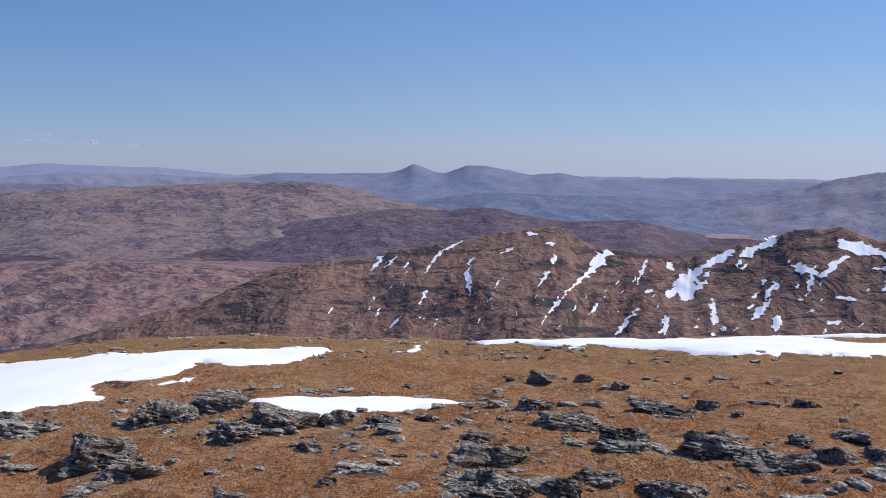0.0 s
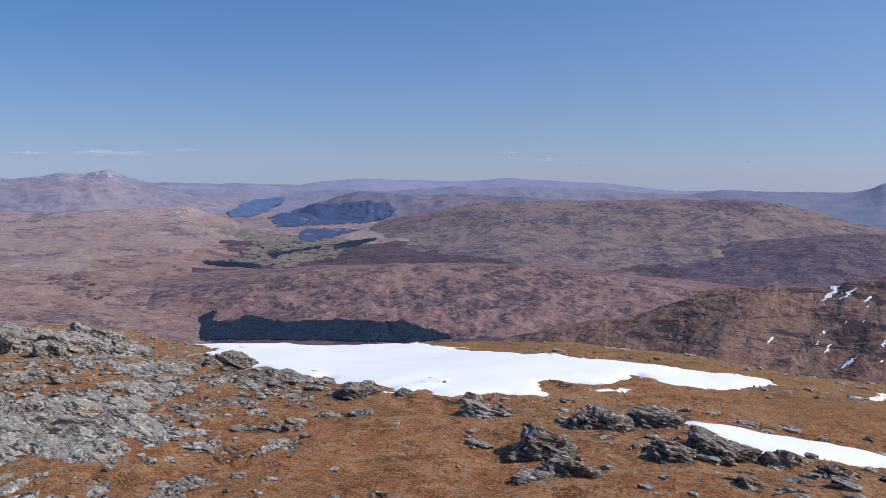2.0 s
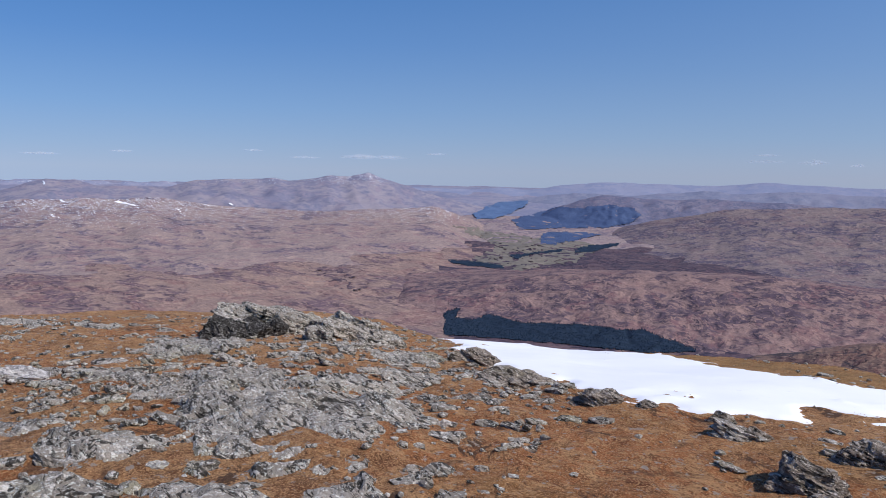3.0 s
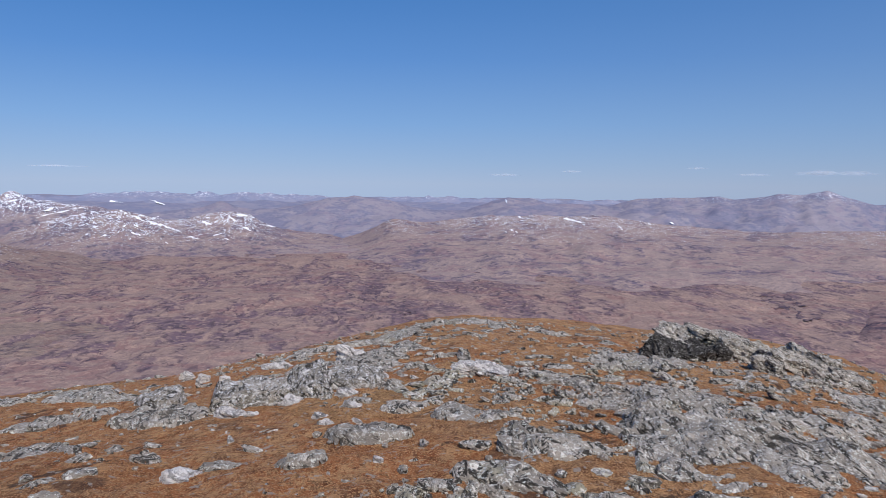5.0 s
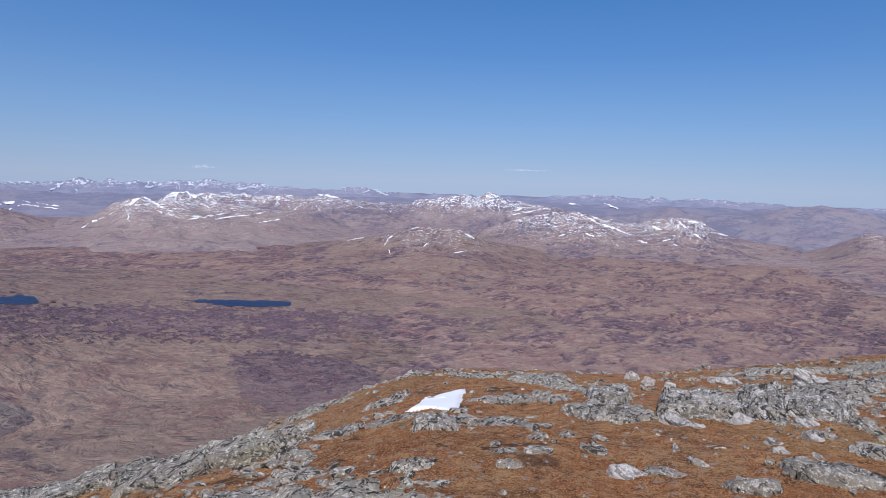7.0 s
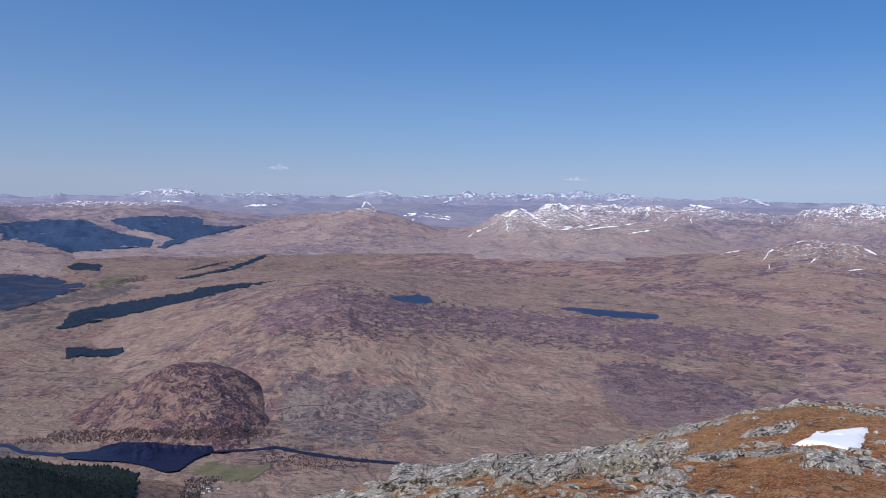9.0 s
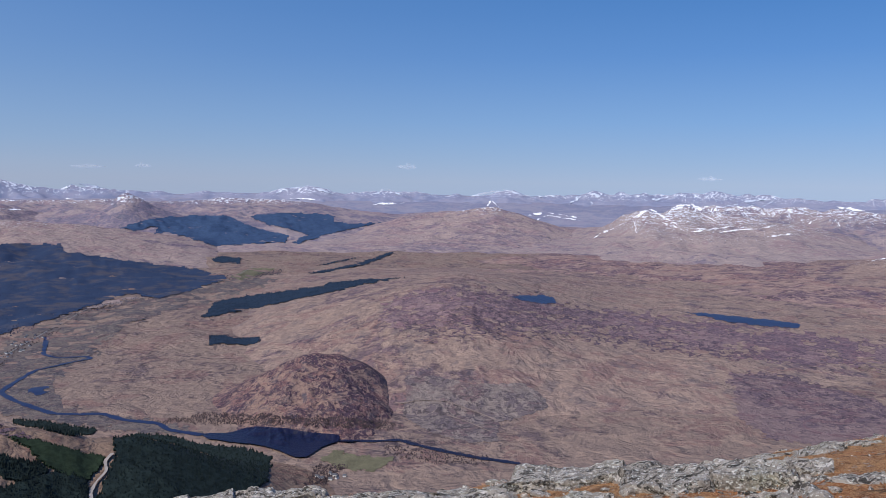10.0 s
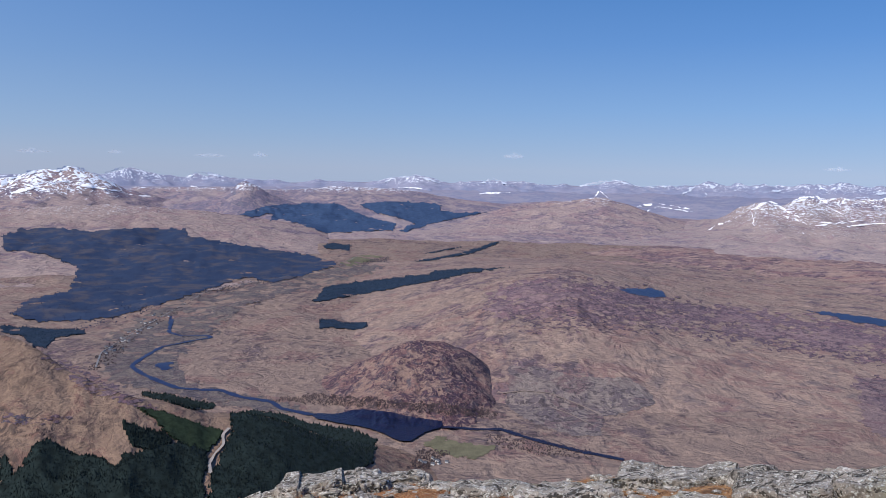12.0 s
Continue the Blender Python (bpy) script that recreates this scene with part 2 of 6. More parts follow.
def plain(name, c, rough=0.9, spec=0.2, vary=0.25, size=1.0):
    m = Mat(name, rough, spec)
    m.colour(m.mix(m.span(m.noise(3 / size, 5, 0.65), 0.3, 0.7), c, tuple(v * (1 - vary) for v in c)))
    m.relief(m.noise(8 / size, 4, 0.7), 0.05 * size, 0.5)
    return m.m


def snow_material():
    m = Mat("snow", 0.75, 0.3)
    c = m.mix(m.span(m.noise(0.8, 5, 0.6), 0.35, 0.7), (0.88, 0.865, 0.86), (0.84, 0.83, 0.835))
    m.colour(m.mix(m.span(m.noise(5, 5, 0.7), 0.62, 0.75, 0, 0.3), c, (0.6, 0.57, 0.52)))
    m.relief(m.calc("ADD", m.noise(2.5, 4, 0.6), m.calc("MULTIPLY", m.noise(14, 3, 0.6), 0.3)), 0.012, 0.4)
    return m.m


def water_material():
    m = Mat("water", 0.35, 0.09)
    m.colour(m.mix(m.noise(0.02, 3, 0.5), (0.014, 0.02, 0.055), (0.02, 0.028, 0.075)))
    m.relief(m.noise(0.8, 3, 0.6), 0.05, 0.4)
    return m.m


M_TURF = turf_material()
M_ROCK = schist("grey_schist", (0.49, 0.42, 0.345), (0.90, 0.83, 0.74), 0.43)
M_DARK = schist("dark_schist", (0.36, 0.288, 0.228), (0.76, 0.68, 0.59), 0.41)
# near-black copy of the schist for the crag's front blocks
M_BLACK = schist("black_schist", (0.095, 0.083, 0.075), (0.36, 0.34, 0.31), 0.36)
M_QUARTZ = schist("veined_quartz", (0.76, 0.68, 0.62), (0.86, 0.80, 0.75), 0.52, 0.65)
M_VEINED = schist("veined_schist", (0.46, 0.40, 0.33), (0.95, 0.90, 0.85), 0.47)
M_SNOW = snow_material()
# snow greyed and blued by haze in its base colour
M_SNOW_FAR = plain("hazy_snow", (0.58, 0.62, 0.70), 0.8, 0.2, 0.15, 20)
M_WATER = water_material()
M_DEEP = plain("deep_water", (0.012, 0.014, 0.038), 0.3, 0.12, 0.25, 30)
# water made pale blue: distance haze painted into its colour
M_WATER_FAR = plain("hazy_water", (0.10, 0.15, 0.26), 0.5, 0.2, 0.15, 60)
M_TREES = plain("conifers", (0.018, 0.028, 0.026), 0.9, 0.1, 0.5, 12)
# three copies of the conifers, ever bluer and paler with painted haze
M_TREES_FAR = plain("faint_haze_conifers", (0.022, 0.037, 0.062), 0.9, 0.1, 0.4, 20)
M_TREES_HAZE = plain("hazy_conifers", (0.045, 0.078, 0.15), 0.9, 0.1, 0.4, 20)
M_TREES_LOCH = plain("blue_haze_conifers", (0.072, 0.105, 0.20), 0.9, 0.1, 0.3, 20)
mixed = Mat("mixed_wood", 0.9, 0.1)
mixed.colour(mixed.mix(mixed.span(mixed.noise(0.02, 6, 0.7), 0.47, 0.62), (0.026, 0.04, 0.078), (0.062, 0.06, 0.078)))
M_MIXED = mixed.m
M_YOUNG = plain("young_conifers", (0.026, 0.04, 0.022), 0.9, 0.1, 0.5, 8)
M_TREES_WINTER = plain("bare_wood", (0.095, 0.07, 0.072), 0.9, 0.1, 0.6, 8)

# ---- the lie of the land, in numbers ----


def lattice(ix, iy, seed):
    h = (ix.astype(np.int64) * 374761393 + iy.astype(np.int64) * 668265263 + seed * 974634777) & 0xFFFFFFFF
    h = ((h ^ (h >> 13)) * 1274126177) & 0xFFFFFFFF
    return ((h ^ (h >> 16)) & 0xFFFF) / 32767.5 - 1.0


def rolling(x, y, seed=0, octaves=5, gain=0.5):
    """Fractal noise between about -1 and 1."""
    x, y = np.asarray(x, float), np.asarray(y, float)
    total, amp, size = np.zeros(np.broadcast(x, y).shape), 1.0, 0.0
    for k in range(octaves):
        ix, iy = np.floor(x), np.floor(y)
        fx, fy = x - ix, y - iy
        fx, fy = fx * fx * fx * (fx * (6 * fx - 15) + 10), fy * fy * fy * (fy * (6 * fy - 15) + 10)
        a, b = lattice(ix, iy, seed + k), lattice(ix + 1, iy, seed + k)
        c, d = lattice(ix, iy + 1, seed + k), lattice(ix + 1, iy + 1, seed + k)
        total += amp * ((a + (b - a) * fx) * (1 - fy) + (c + (d - c) * fx) * fy)
        size += amp
        x, y, amp = x * 2.03 + 17.1, y * 2.03 - 9.7, amp * gain
    return total / size * 1.6


def ease(x):
    x = np.clip(x, 0, 1)
    return x * x * (3 - 2 * x)


# how far below the level the edge of the summit is seen, by bearing
BROW = [(-60, 11.0), (-31, 11.0), (-15, 12.6), (-2, 13.5), (9, 13.1), (17, 12.6), (25, 12.5), (32, 12.6), (42, 13.0),
        (52, 12.4), (57, 11.2), (62, 10.6), (69, 10.4), (76, 10.0), (83, 9.9), (87, 10.4), (92, 11.4), (97, 12.6),
        (104, 13.7), (113, 13.9), (120, 14.4), (125, 16.2), (130, 17.8), (136, 19.2), (145, 21.0), (155, 22.4),
        (165, 22.7), (175, 23.0), (184, 23.5), (200, 24.4), (240, 22.0), (285, 14.0), (300, 11.0)]
FLOOR = -200.0


def summit_z(x, y, small=1.0):
    """Height of the summit's ground: a dome that grows steeper outwards, with hummocks."""
    r, b = np.hypot(x, y), np.degrees(np.arctan2(-x, y))
    b = np.where(b < -60, b + 360, b)
    e = np.tan(np.radians(np.interp(b, [k for k, _ in BROW], [v for _, v in BROW]))) * 1.02
    edge = 2 * EYE / (e - 0.03)
    k = EYE / edge ** 2
    turn = 0.38 / k
    z = np.where(r < turn, -0.03 * r - k * r * r, -0.03 * turn - k * turn * turn - 0.79 * (r - turn))
    swell = ease((r - 1.0) / 4)
    return z + swell * (0.055 * rolling(x * 0.45, y * 0.45, 3, 3) + small * 0.03 * rolling(x * 1.6, y * 1.6, 5, 3) + small * 0.022 * rolling(x * 4.5, y * 4.5, 8, 3))


def ground_z(x, y):
    r = np.hypot(x, y)
    hummocks = 1 - np.abs(rolling(x / 170, y / 170, 14, 4, 0.5))
    low = FLOOR + 110 * ease((r - 2500) / 2500) ** 1.2 + (5 * rolling(x / 160, y / 160, 11, 5) + 9 * (hummocks - 0.7)) * ease((r - 700) / 500) + 2.4 * rolling(x / 60, y / 60, 12, 4) * ease((r - 600) / 400)
    return np.maximum(summit_z(x, y), low)


def polar(bearing, r):
    b = np.radians(bearing)
    return -np.sin(b) * r, np.cos(b) * r


HILLS = []


class Hill:
    """A ridge seen from the summit: crest by bearing and dip below the level (degrees), at a distance, with a front slope of some depth."""

    def __init__(self, label, crest, away, depth, material, foot=FLOOR - 6, back=0.6, curve=1.3, rough=0.10, ragged=0.05, taper=3.0, grain=1.0, columns=0.25, slant=0.0, rows=44, soft=0.6, ends=0.4, slide=0.0, hinge=0.0, gullied=0.4):
        crest = sorted(crest)
        self.label, self.away, self.depth, self.material = label, away, depth, material
        self.b, self.d = [c[0] for c in crest], [c[1] for c in crest]
        self.foot, self.back, self.curve, self.rough, self.ragged, self.taper, self.grain = foot, back, curve, rough, ragged, taper, grain
        self.lo, self.hi, self.columns, self.slant, self.rows = self.b[0] - taper, self.b[-1] + taper, columns, slant, rows
        self.soft, self.ends, self.slide, self.hinge, self.gullied = soft, ends, slide, hinge, gullied
        self.seed = 40 + 7 * len(HILLS)
        HILLS.append(self)

    def shift(self, bearing):
        """How much further off the crest lies towards one end."""
        return self.slide * np.maximum(0, bearing - self.hinge)

    def z(self, bearing, r):
        x, y = polar(bearing, r)
        dip = sum(np.interp(bearing + k * self.soft, self.b, self.d) for k in (-0.5, 0, 0.5)) / 3
        away = self.away + self.shift(bearing)
        near_end = np.minimum(bearing - self.lo, self.hi - bearing)
        depth = self.depth * (self.ends + (1 - self.ends) * ease(near_end / (0.35 * (self.hi - self.lo))))
        v = (r - away + depth) / depth
        dip = dip + self.ragged * rolling(bearing * 0.9, bearing * 0 + self.seed, self.seed, 6, 0.6) * ease((v - 0.8) / 0.2)
        if self.away > 2500:
            even = sum(np.interp(bearing + k, self.b, self.d) for k in (-3, -2, -1, 0, 1, 2, 3)) / 7
            dip = even + (dip - even) * ease((v - 0.35) / 0.6)
        top = EYE - away * np.tan(np.radians(dip))
        rise = (top - self.foot) * ease((bearing - self.lo) / self.taper) * ease((self.hi - bearing) / self.taper)
        w = (r - away) / (self.back * self.depth)
        shape = np.where(v < 1, np.clip(v, 0, 1) ** self.curve * (1.35 - 0.35 * np.clip(v, 0, 1) ** 2) if self.curve < 1 else ease(np.clip(v, 0, 1) * 0.5 + 0.0) * 2 * 0.5 + 0.5 * np.clip(v, 0, 1) ** self.curve, 1 - ease(w))
        g = self.depth * 0.28 * self.grain
        ridged = 1 - np.abs(rolling(x / g, y / g, self.seed, 5, 0.55))
        knobs = rolling(x / (g * 0.3), y / (g * 0.3), self.seed + 3, 4, 0.55)
        if self.slant:
            u, up = np.radians(bearing) * r, rise * shape
            ridged = 1 - np.abs(rolling((u + up * self.slant) / (g * 0.7), (u - up) / (g * 2.2), self.seed, 5, 0.6))
            knobs = rolling((u + up * self.slant) / (g * 0.25), up / (g * 0.25), self.seed + 3, 4, 0.6)
        room = np.clip(v, 0, 1) * np.clip(1.08 - np.clip(v, 0, 1), 0, 1) * 4
        room = np.where(v < 1, room, 0.32 * (1 - ease(w)))
        u = np.radians(bearing) * away
        bend = 0.8 * rolling(u / (g * 1.2), v * 1.3, self.seed + 31, 3)
        gully = 1 - np.abs(rolling(u / (g * 0.42) + bend, v * 1.1 + bend, self.seed + 37, 4, 0.5))
        z = self.foot + rise * (shape + self.rough * room * (ridged - 0.75 + 0.35 * knobs + self.gullied * (gully - 0.7)))
        return np.where((v < 0) | (w > 1), -900.0, z)


def sheet(name, xs, ys, zs, material, wrap=False, smooth=True):
    """A mesh over a grid of points."""
    n, m = xs.shape
    co = np.stack([xs, ys, zs], -1).reshape(-1, 3)
    i, j = np.meshgrid(np.arange(n if wrap else n - 1), np.arange(m - 1), indexing="ij")
    i2 = (i + 1) % n
    quads = np.stack([i * m + j, i * m + j + 1, i2 * m + j + 1, i2 * m + j], -1).reshape(-1, 4)
    return quad_mesh(name, co, quads, material, smooth)


def quad_mesh(name, co, faces, material, smooth=True):
    co, faces = np.asarray(co, np.float32), np.asarray(faces, np.int32)
    me = bpy.data.meshes.new(name)
    k = faces.shape[1]
    me.vertices.add(len(co))
    me.vertices.foreach_set("co", co.ravel())
    me.loops.add(faces.size)
    me.loops.foreach_set("vertex_index", faces.ravel())
    me.polygons.add(len(faces))
    me.polygons.foreach_set("loop_start", np.arange(0, faces.size, k, dtype=np.int32))
    me.polygons.foreach_set("use_smooth", np.full(len(faces), smooth))
    me.update(calc_edges=True)
    me.validate()
    me.materials.append(material)
    return new(name, me)


# ---- the ground, one sheet from the summit to the horizon ----
bearings = np.concatenate([np.arange(-45, 215, 0.42), np.arange(215, 315, 2.5)])
reach = np.concatenate([[0.05, 0.6, 1.3, 2.0], np.geomspace(2.6, 60, 190), np.geomspace(61.5, 4950, 190)])
B, R = np.meshgrid(bearings, reach, indexing="ij")
GX, GY = polar(B, R)
ground = sheet("ground", GX, GY, ground_z(GX, GY), M_TURF, wrap=True)
M_PLAIN = moor("valley_moor", 0.03, (0.285, 0.187, 0.145), (0.15, 0.092, 0.10), size=1.0, bias=0.505, run=0.5)
ground.data.materials.append(M_PLAIN)
# the next two carry distance haze in their base colours
ground.data.materials.append(moor("lightly_hazed_moor", 0.16, (0.31, 0.212, 0.165), (0.18, 0.115, 0.12), size=1.3, bias=0.53))
ground.data.materials.append(moor("hazed_moor", 0.5, size=1.6))
stretch = (reach[:-1] > 70) * 1 + (reach[:-1] > 2100) * 1 + (reach[:-1] > 3200) * 1
far_cell = np.tile(stretch, (len(bearings), 1)).ravel()
heather_side = np.repeat(bearings, len(reach) - 1) + 3 * rolling(np.tile(reach[:-1], len(bearings)) / 90, np.repeat(bearings, len(reach) - 1) / 9, 19, 4) < 49
far_cell = np.where((far_cell == 1) & heather_side, 4, far_cell)
glen_side_cells = np.repeat(bearings, len(reach) - 1) + 5 * rolling(np.tile(reach[:-1], len(bearings)) / 120, np.repeat(bearings, len(reach) - 1) / 8, 23, 4) > np.where(np.tile(reach[:-1], len(bearings)) < 1250, 122, 150)
far_cell = np.where((far_cell == 1) & glen_side_cells, 5, far_cell)
ground.data.materials.append(moor("heather_moor", 0.05, (0.112, 0.068, 0.068), (0.046, 0.028, 0.04), size=0.8, bias=0.49))
ground.data.materials.append(moor("glen_grass", 0.02, (0.215, 0.148, 0.113), (0.13, 0.088, 0.082), size=0.8, bias=0.54))
ground.data.polygons.foreach_set("material_index", far_cell.astype(np.int32))
tagged(ground, "orange-brown mossy summit turf falling away to a heathery moor", "ground", kind="structure")

# ---- hills, near to far, with haze mixed into the farther colours ----
Hill("snow-streaked rocky ridge beyond the summit's edge", [(-42, 5.6), (-36, 5.3), (-30, 4.9), (-27.6, 4.2), (-24.5, 4.6), (-22, 5.6), (-18.6, 6.5),
     (-17, 7.1), (-15.5, 6.9), (-13, 6.4), (-10.5, 6.0), (-8.8, 4.9), (-6.6, 4.8), (-0.2, 6.1), (4.2, 6.7), (6.8, 7.3), (10.2, 7.6), (13.2, 8.1), (16.1, 9.4), (18, 10.2), (21, 11.0), (25, 12.0), (31, 13.8), (36, 15)],
     640, 440, moor("ridge_ground", 0.0, (0.222, 0.136, 0.10), (0.12, 0.068, 0.062), (0.05, 0.042, 0.046), 0.40, 0.52, tilt=0.6, bands=True), curve=1.0, rough=0.07, ragged=0.10, slant=1.1, columns=0.13, rows=100)
Hill("bare tawny spur above a conifer plantation", [(181.2, 18.3), (182.4, 17.7), (184.2, 17.1), (186, 16.7), (188.1, 15.9), (188.9, 15.4), (189.9, 14.5), (190.9, 14.05), (191.9, 13.2), (192.7, 12.5), (193.6, 11.85), (194.7, 11.35), (200, 10.8), (208, 10.6), (218, 10.6), (228, 11)],
     430, 250, moor("spur_grass", 0.0, (0.205, 0.135, 0.095), (0.115, 0.074, 0.06), (0.055, 0.04, 0.034), size=0.32, bias=0.54, craggy=0.35), gullied=0.1, curve=1.0, rough=0.08, ragged=0.08, slide=8.0, hinge=187.0, columns=0.16, rows=70, taper=22.0, ends=1.0)
Hill("dark heathery knoll beside the river loch", [(155.5, 19), (157.8, 17.5), (159.0, 16.1), (160.2, 14.8), (161.9, 13.7), (163.6, 13.1), (165.7, 13.05), (167.1, 13.35), (169.1, 14.4), (170.9, 15.35), (172.9, 16.35), (174.5, 16.8), (177.5, 17.5)],
     690, 170, moor("knoll_heather", 0.0, (0.225, 0.145, 0.115), (0.06, 0.035, 0.05), size=0.27, bias=0.47, craggy=0.5), curve=1.2, rough=0.15, ragged=0.08, taper=2.0, ends=0.25)
Hill("craggy moorland shelf above the river", [(112, 11.2), (120, 11.3), (130, 10.8), (135, 10.6), (141, 10.6), (146.8, 9.5), (150, 8.5), (154.3, 7.8), (159.4, 8.3), (167.3, 10.4), (173.3, 12.0), (180, 12.8)],
     1020, 400, moor("shelf_grass", 0.03, (0.25, 0.17, 0.128), (0.145, 0.092, 0.093), size=0.9, bias=0.55, craggy=0.35), back=2.2, gullied=0.05, curve=0.75, rough=0.11, ragged=0.04, soft=2.4, columns=0.14, rows=90)
Hill("brown moorland rise with a plantation at its foot", [(-4, 10.2), (4, 9.4), (12, 8.6), (20, 7.6), (27, 7.1), (37, 7.2), (44.4, 7.8), (50.4, 8.8), (54.2, 9.2), (57, 10.4)],
     1200, 380, moor("brown_moor", 0.05, (0.238, 0.145, 0.119), (0.094, 0.056, 0.065), size=0.9, bias=0.50), back=1.2, curve=1.0, rough=0.15, ragged=0.05)
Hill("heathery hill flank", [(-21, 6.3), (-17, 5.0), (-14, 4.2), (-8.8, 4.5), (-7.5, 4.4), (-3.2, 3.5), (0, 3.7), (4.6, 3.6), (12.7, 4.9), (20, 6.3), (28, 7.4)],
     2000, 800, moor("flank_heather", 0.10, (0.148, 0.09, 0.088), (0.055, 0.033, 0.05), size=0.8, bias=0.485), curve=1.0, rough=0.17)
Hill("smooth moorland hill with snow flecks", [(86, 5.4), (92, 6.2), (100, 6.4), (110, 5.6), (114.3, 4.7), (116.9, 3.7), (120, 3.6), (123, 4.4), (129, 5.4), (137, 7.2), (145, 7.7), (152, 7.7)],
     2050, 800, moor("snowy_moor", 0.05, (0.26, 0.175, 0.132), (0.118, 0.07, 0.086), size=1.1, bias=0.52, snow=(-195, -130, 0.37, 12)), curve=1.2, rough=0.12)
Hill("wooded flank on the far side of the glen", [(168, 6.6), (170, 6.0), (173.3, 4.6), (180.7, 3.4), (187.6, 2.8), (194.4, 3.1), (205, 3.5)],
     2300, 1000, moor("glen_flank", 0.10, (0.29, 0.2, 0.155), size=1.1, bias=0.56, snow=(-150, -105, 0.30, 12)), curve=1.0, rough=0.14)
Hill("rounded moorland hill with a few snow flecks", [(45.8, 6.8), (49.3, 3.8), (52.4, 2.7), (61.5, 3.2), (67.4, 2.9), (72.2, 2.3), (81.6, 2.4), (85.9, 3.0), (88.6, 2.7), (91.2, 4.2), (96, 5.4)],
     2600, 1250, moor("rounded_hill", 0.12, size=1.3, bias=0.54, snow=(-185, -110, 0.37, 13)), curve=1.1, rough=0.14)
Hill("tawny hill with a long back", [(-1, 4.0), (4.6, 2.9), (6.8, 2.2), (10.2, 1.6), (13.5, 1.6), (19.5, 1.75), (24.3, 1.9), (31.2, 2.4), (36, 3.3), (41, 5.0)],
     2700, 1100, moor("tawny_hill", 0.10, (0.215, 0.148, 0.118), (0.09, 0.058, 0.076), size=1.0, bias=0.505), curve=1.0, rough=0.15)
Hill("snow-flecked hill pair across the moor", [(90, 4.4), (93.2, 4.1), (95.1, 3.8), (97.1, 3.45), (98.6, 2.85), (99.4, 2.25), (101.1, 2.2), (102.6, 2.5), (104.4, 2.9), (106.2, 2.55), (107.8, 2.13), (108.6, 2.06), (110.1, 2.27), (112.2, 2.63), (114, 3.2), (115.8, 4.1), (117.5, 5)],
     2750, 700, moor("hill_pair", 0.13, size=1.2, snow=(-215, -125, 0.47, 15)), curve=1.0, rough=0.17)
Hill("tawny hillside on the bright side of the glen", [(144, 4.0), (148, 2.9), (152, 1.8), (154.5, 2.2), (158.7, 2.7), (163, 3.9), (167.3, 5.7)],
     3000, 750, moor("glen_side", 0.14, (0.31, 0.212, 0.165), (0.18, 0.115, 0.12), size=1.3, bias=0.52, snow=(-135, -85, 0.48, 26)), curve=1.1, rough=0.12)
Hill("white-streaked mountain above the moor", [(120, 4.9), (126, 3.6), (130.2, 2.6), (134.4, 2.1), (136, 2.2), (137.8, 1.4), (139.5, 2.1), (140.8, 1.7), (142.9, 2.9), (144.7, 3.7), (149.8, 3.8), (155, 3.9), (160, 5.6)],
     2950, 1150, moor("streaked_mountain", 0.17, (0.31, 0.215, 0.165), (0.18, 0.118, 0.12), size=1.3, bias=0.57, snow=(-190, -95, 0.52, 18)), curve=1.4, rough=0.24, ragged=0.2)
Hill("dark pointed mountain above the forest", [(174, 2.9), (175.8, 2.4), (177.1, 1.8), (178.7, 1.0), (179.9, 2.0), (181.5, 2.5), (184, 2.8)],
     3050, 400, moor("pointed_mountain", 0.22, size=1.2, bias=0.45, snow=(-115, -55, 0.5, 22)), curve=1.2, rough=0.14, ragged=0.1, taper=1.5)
Hill("brown mountain flank tinted haze-blue", [(-44, 0.9), (-36, 0.6), (-30, 0.4), (-27, 1.0), (-25.4, 1.5), (-20.7, 2.2), (-15, 3.0)],
     3100, 1200, moor("hazed_flank", 0.34, (0.22, 0.165, 0.15), (0.10, 0.085, 0.12), size=1.5), curve=1.2, rough=0.17, ragged=0.08)
# this palette is itself shifted towards haze blue
Hill("dark haze-blue wooded slopes of a far valley", [(-30, 3.9), (-26, 3.5), (-22, 2.9), (-16, 2.6), (-9, 2.4), (-3, 2.3), (2, 2.9), (6, 3.6)],
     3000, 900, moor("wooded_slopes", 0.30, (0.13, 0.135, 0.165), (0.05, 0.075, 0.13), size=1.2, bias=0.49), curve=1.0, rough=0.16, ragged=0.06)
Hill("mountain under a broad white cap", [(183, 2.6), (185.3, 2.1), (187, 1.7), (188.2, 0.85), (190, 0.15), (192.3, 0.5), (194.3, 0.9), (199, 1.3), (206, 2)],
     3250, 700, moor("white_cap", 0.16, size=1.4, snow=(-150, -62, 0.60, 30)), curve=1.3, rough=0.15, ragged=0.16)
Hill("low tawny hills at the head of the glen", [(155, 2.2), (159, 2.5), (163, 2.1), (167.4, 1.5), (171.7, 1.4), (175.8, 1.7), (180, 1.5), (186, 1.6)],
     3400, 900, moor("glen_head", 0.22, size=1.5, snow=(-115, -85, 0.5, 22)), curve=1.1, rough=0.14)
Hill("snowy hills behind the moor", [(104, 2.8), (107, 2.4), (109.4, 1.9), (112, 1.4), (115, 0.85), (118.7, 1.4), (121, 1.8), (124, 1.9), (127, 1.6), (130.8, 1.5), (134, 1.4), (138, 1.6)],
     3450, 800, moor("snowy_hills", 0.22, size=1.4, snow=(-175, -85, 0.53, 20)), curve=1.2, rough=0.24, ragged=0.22)
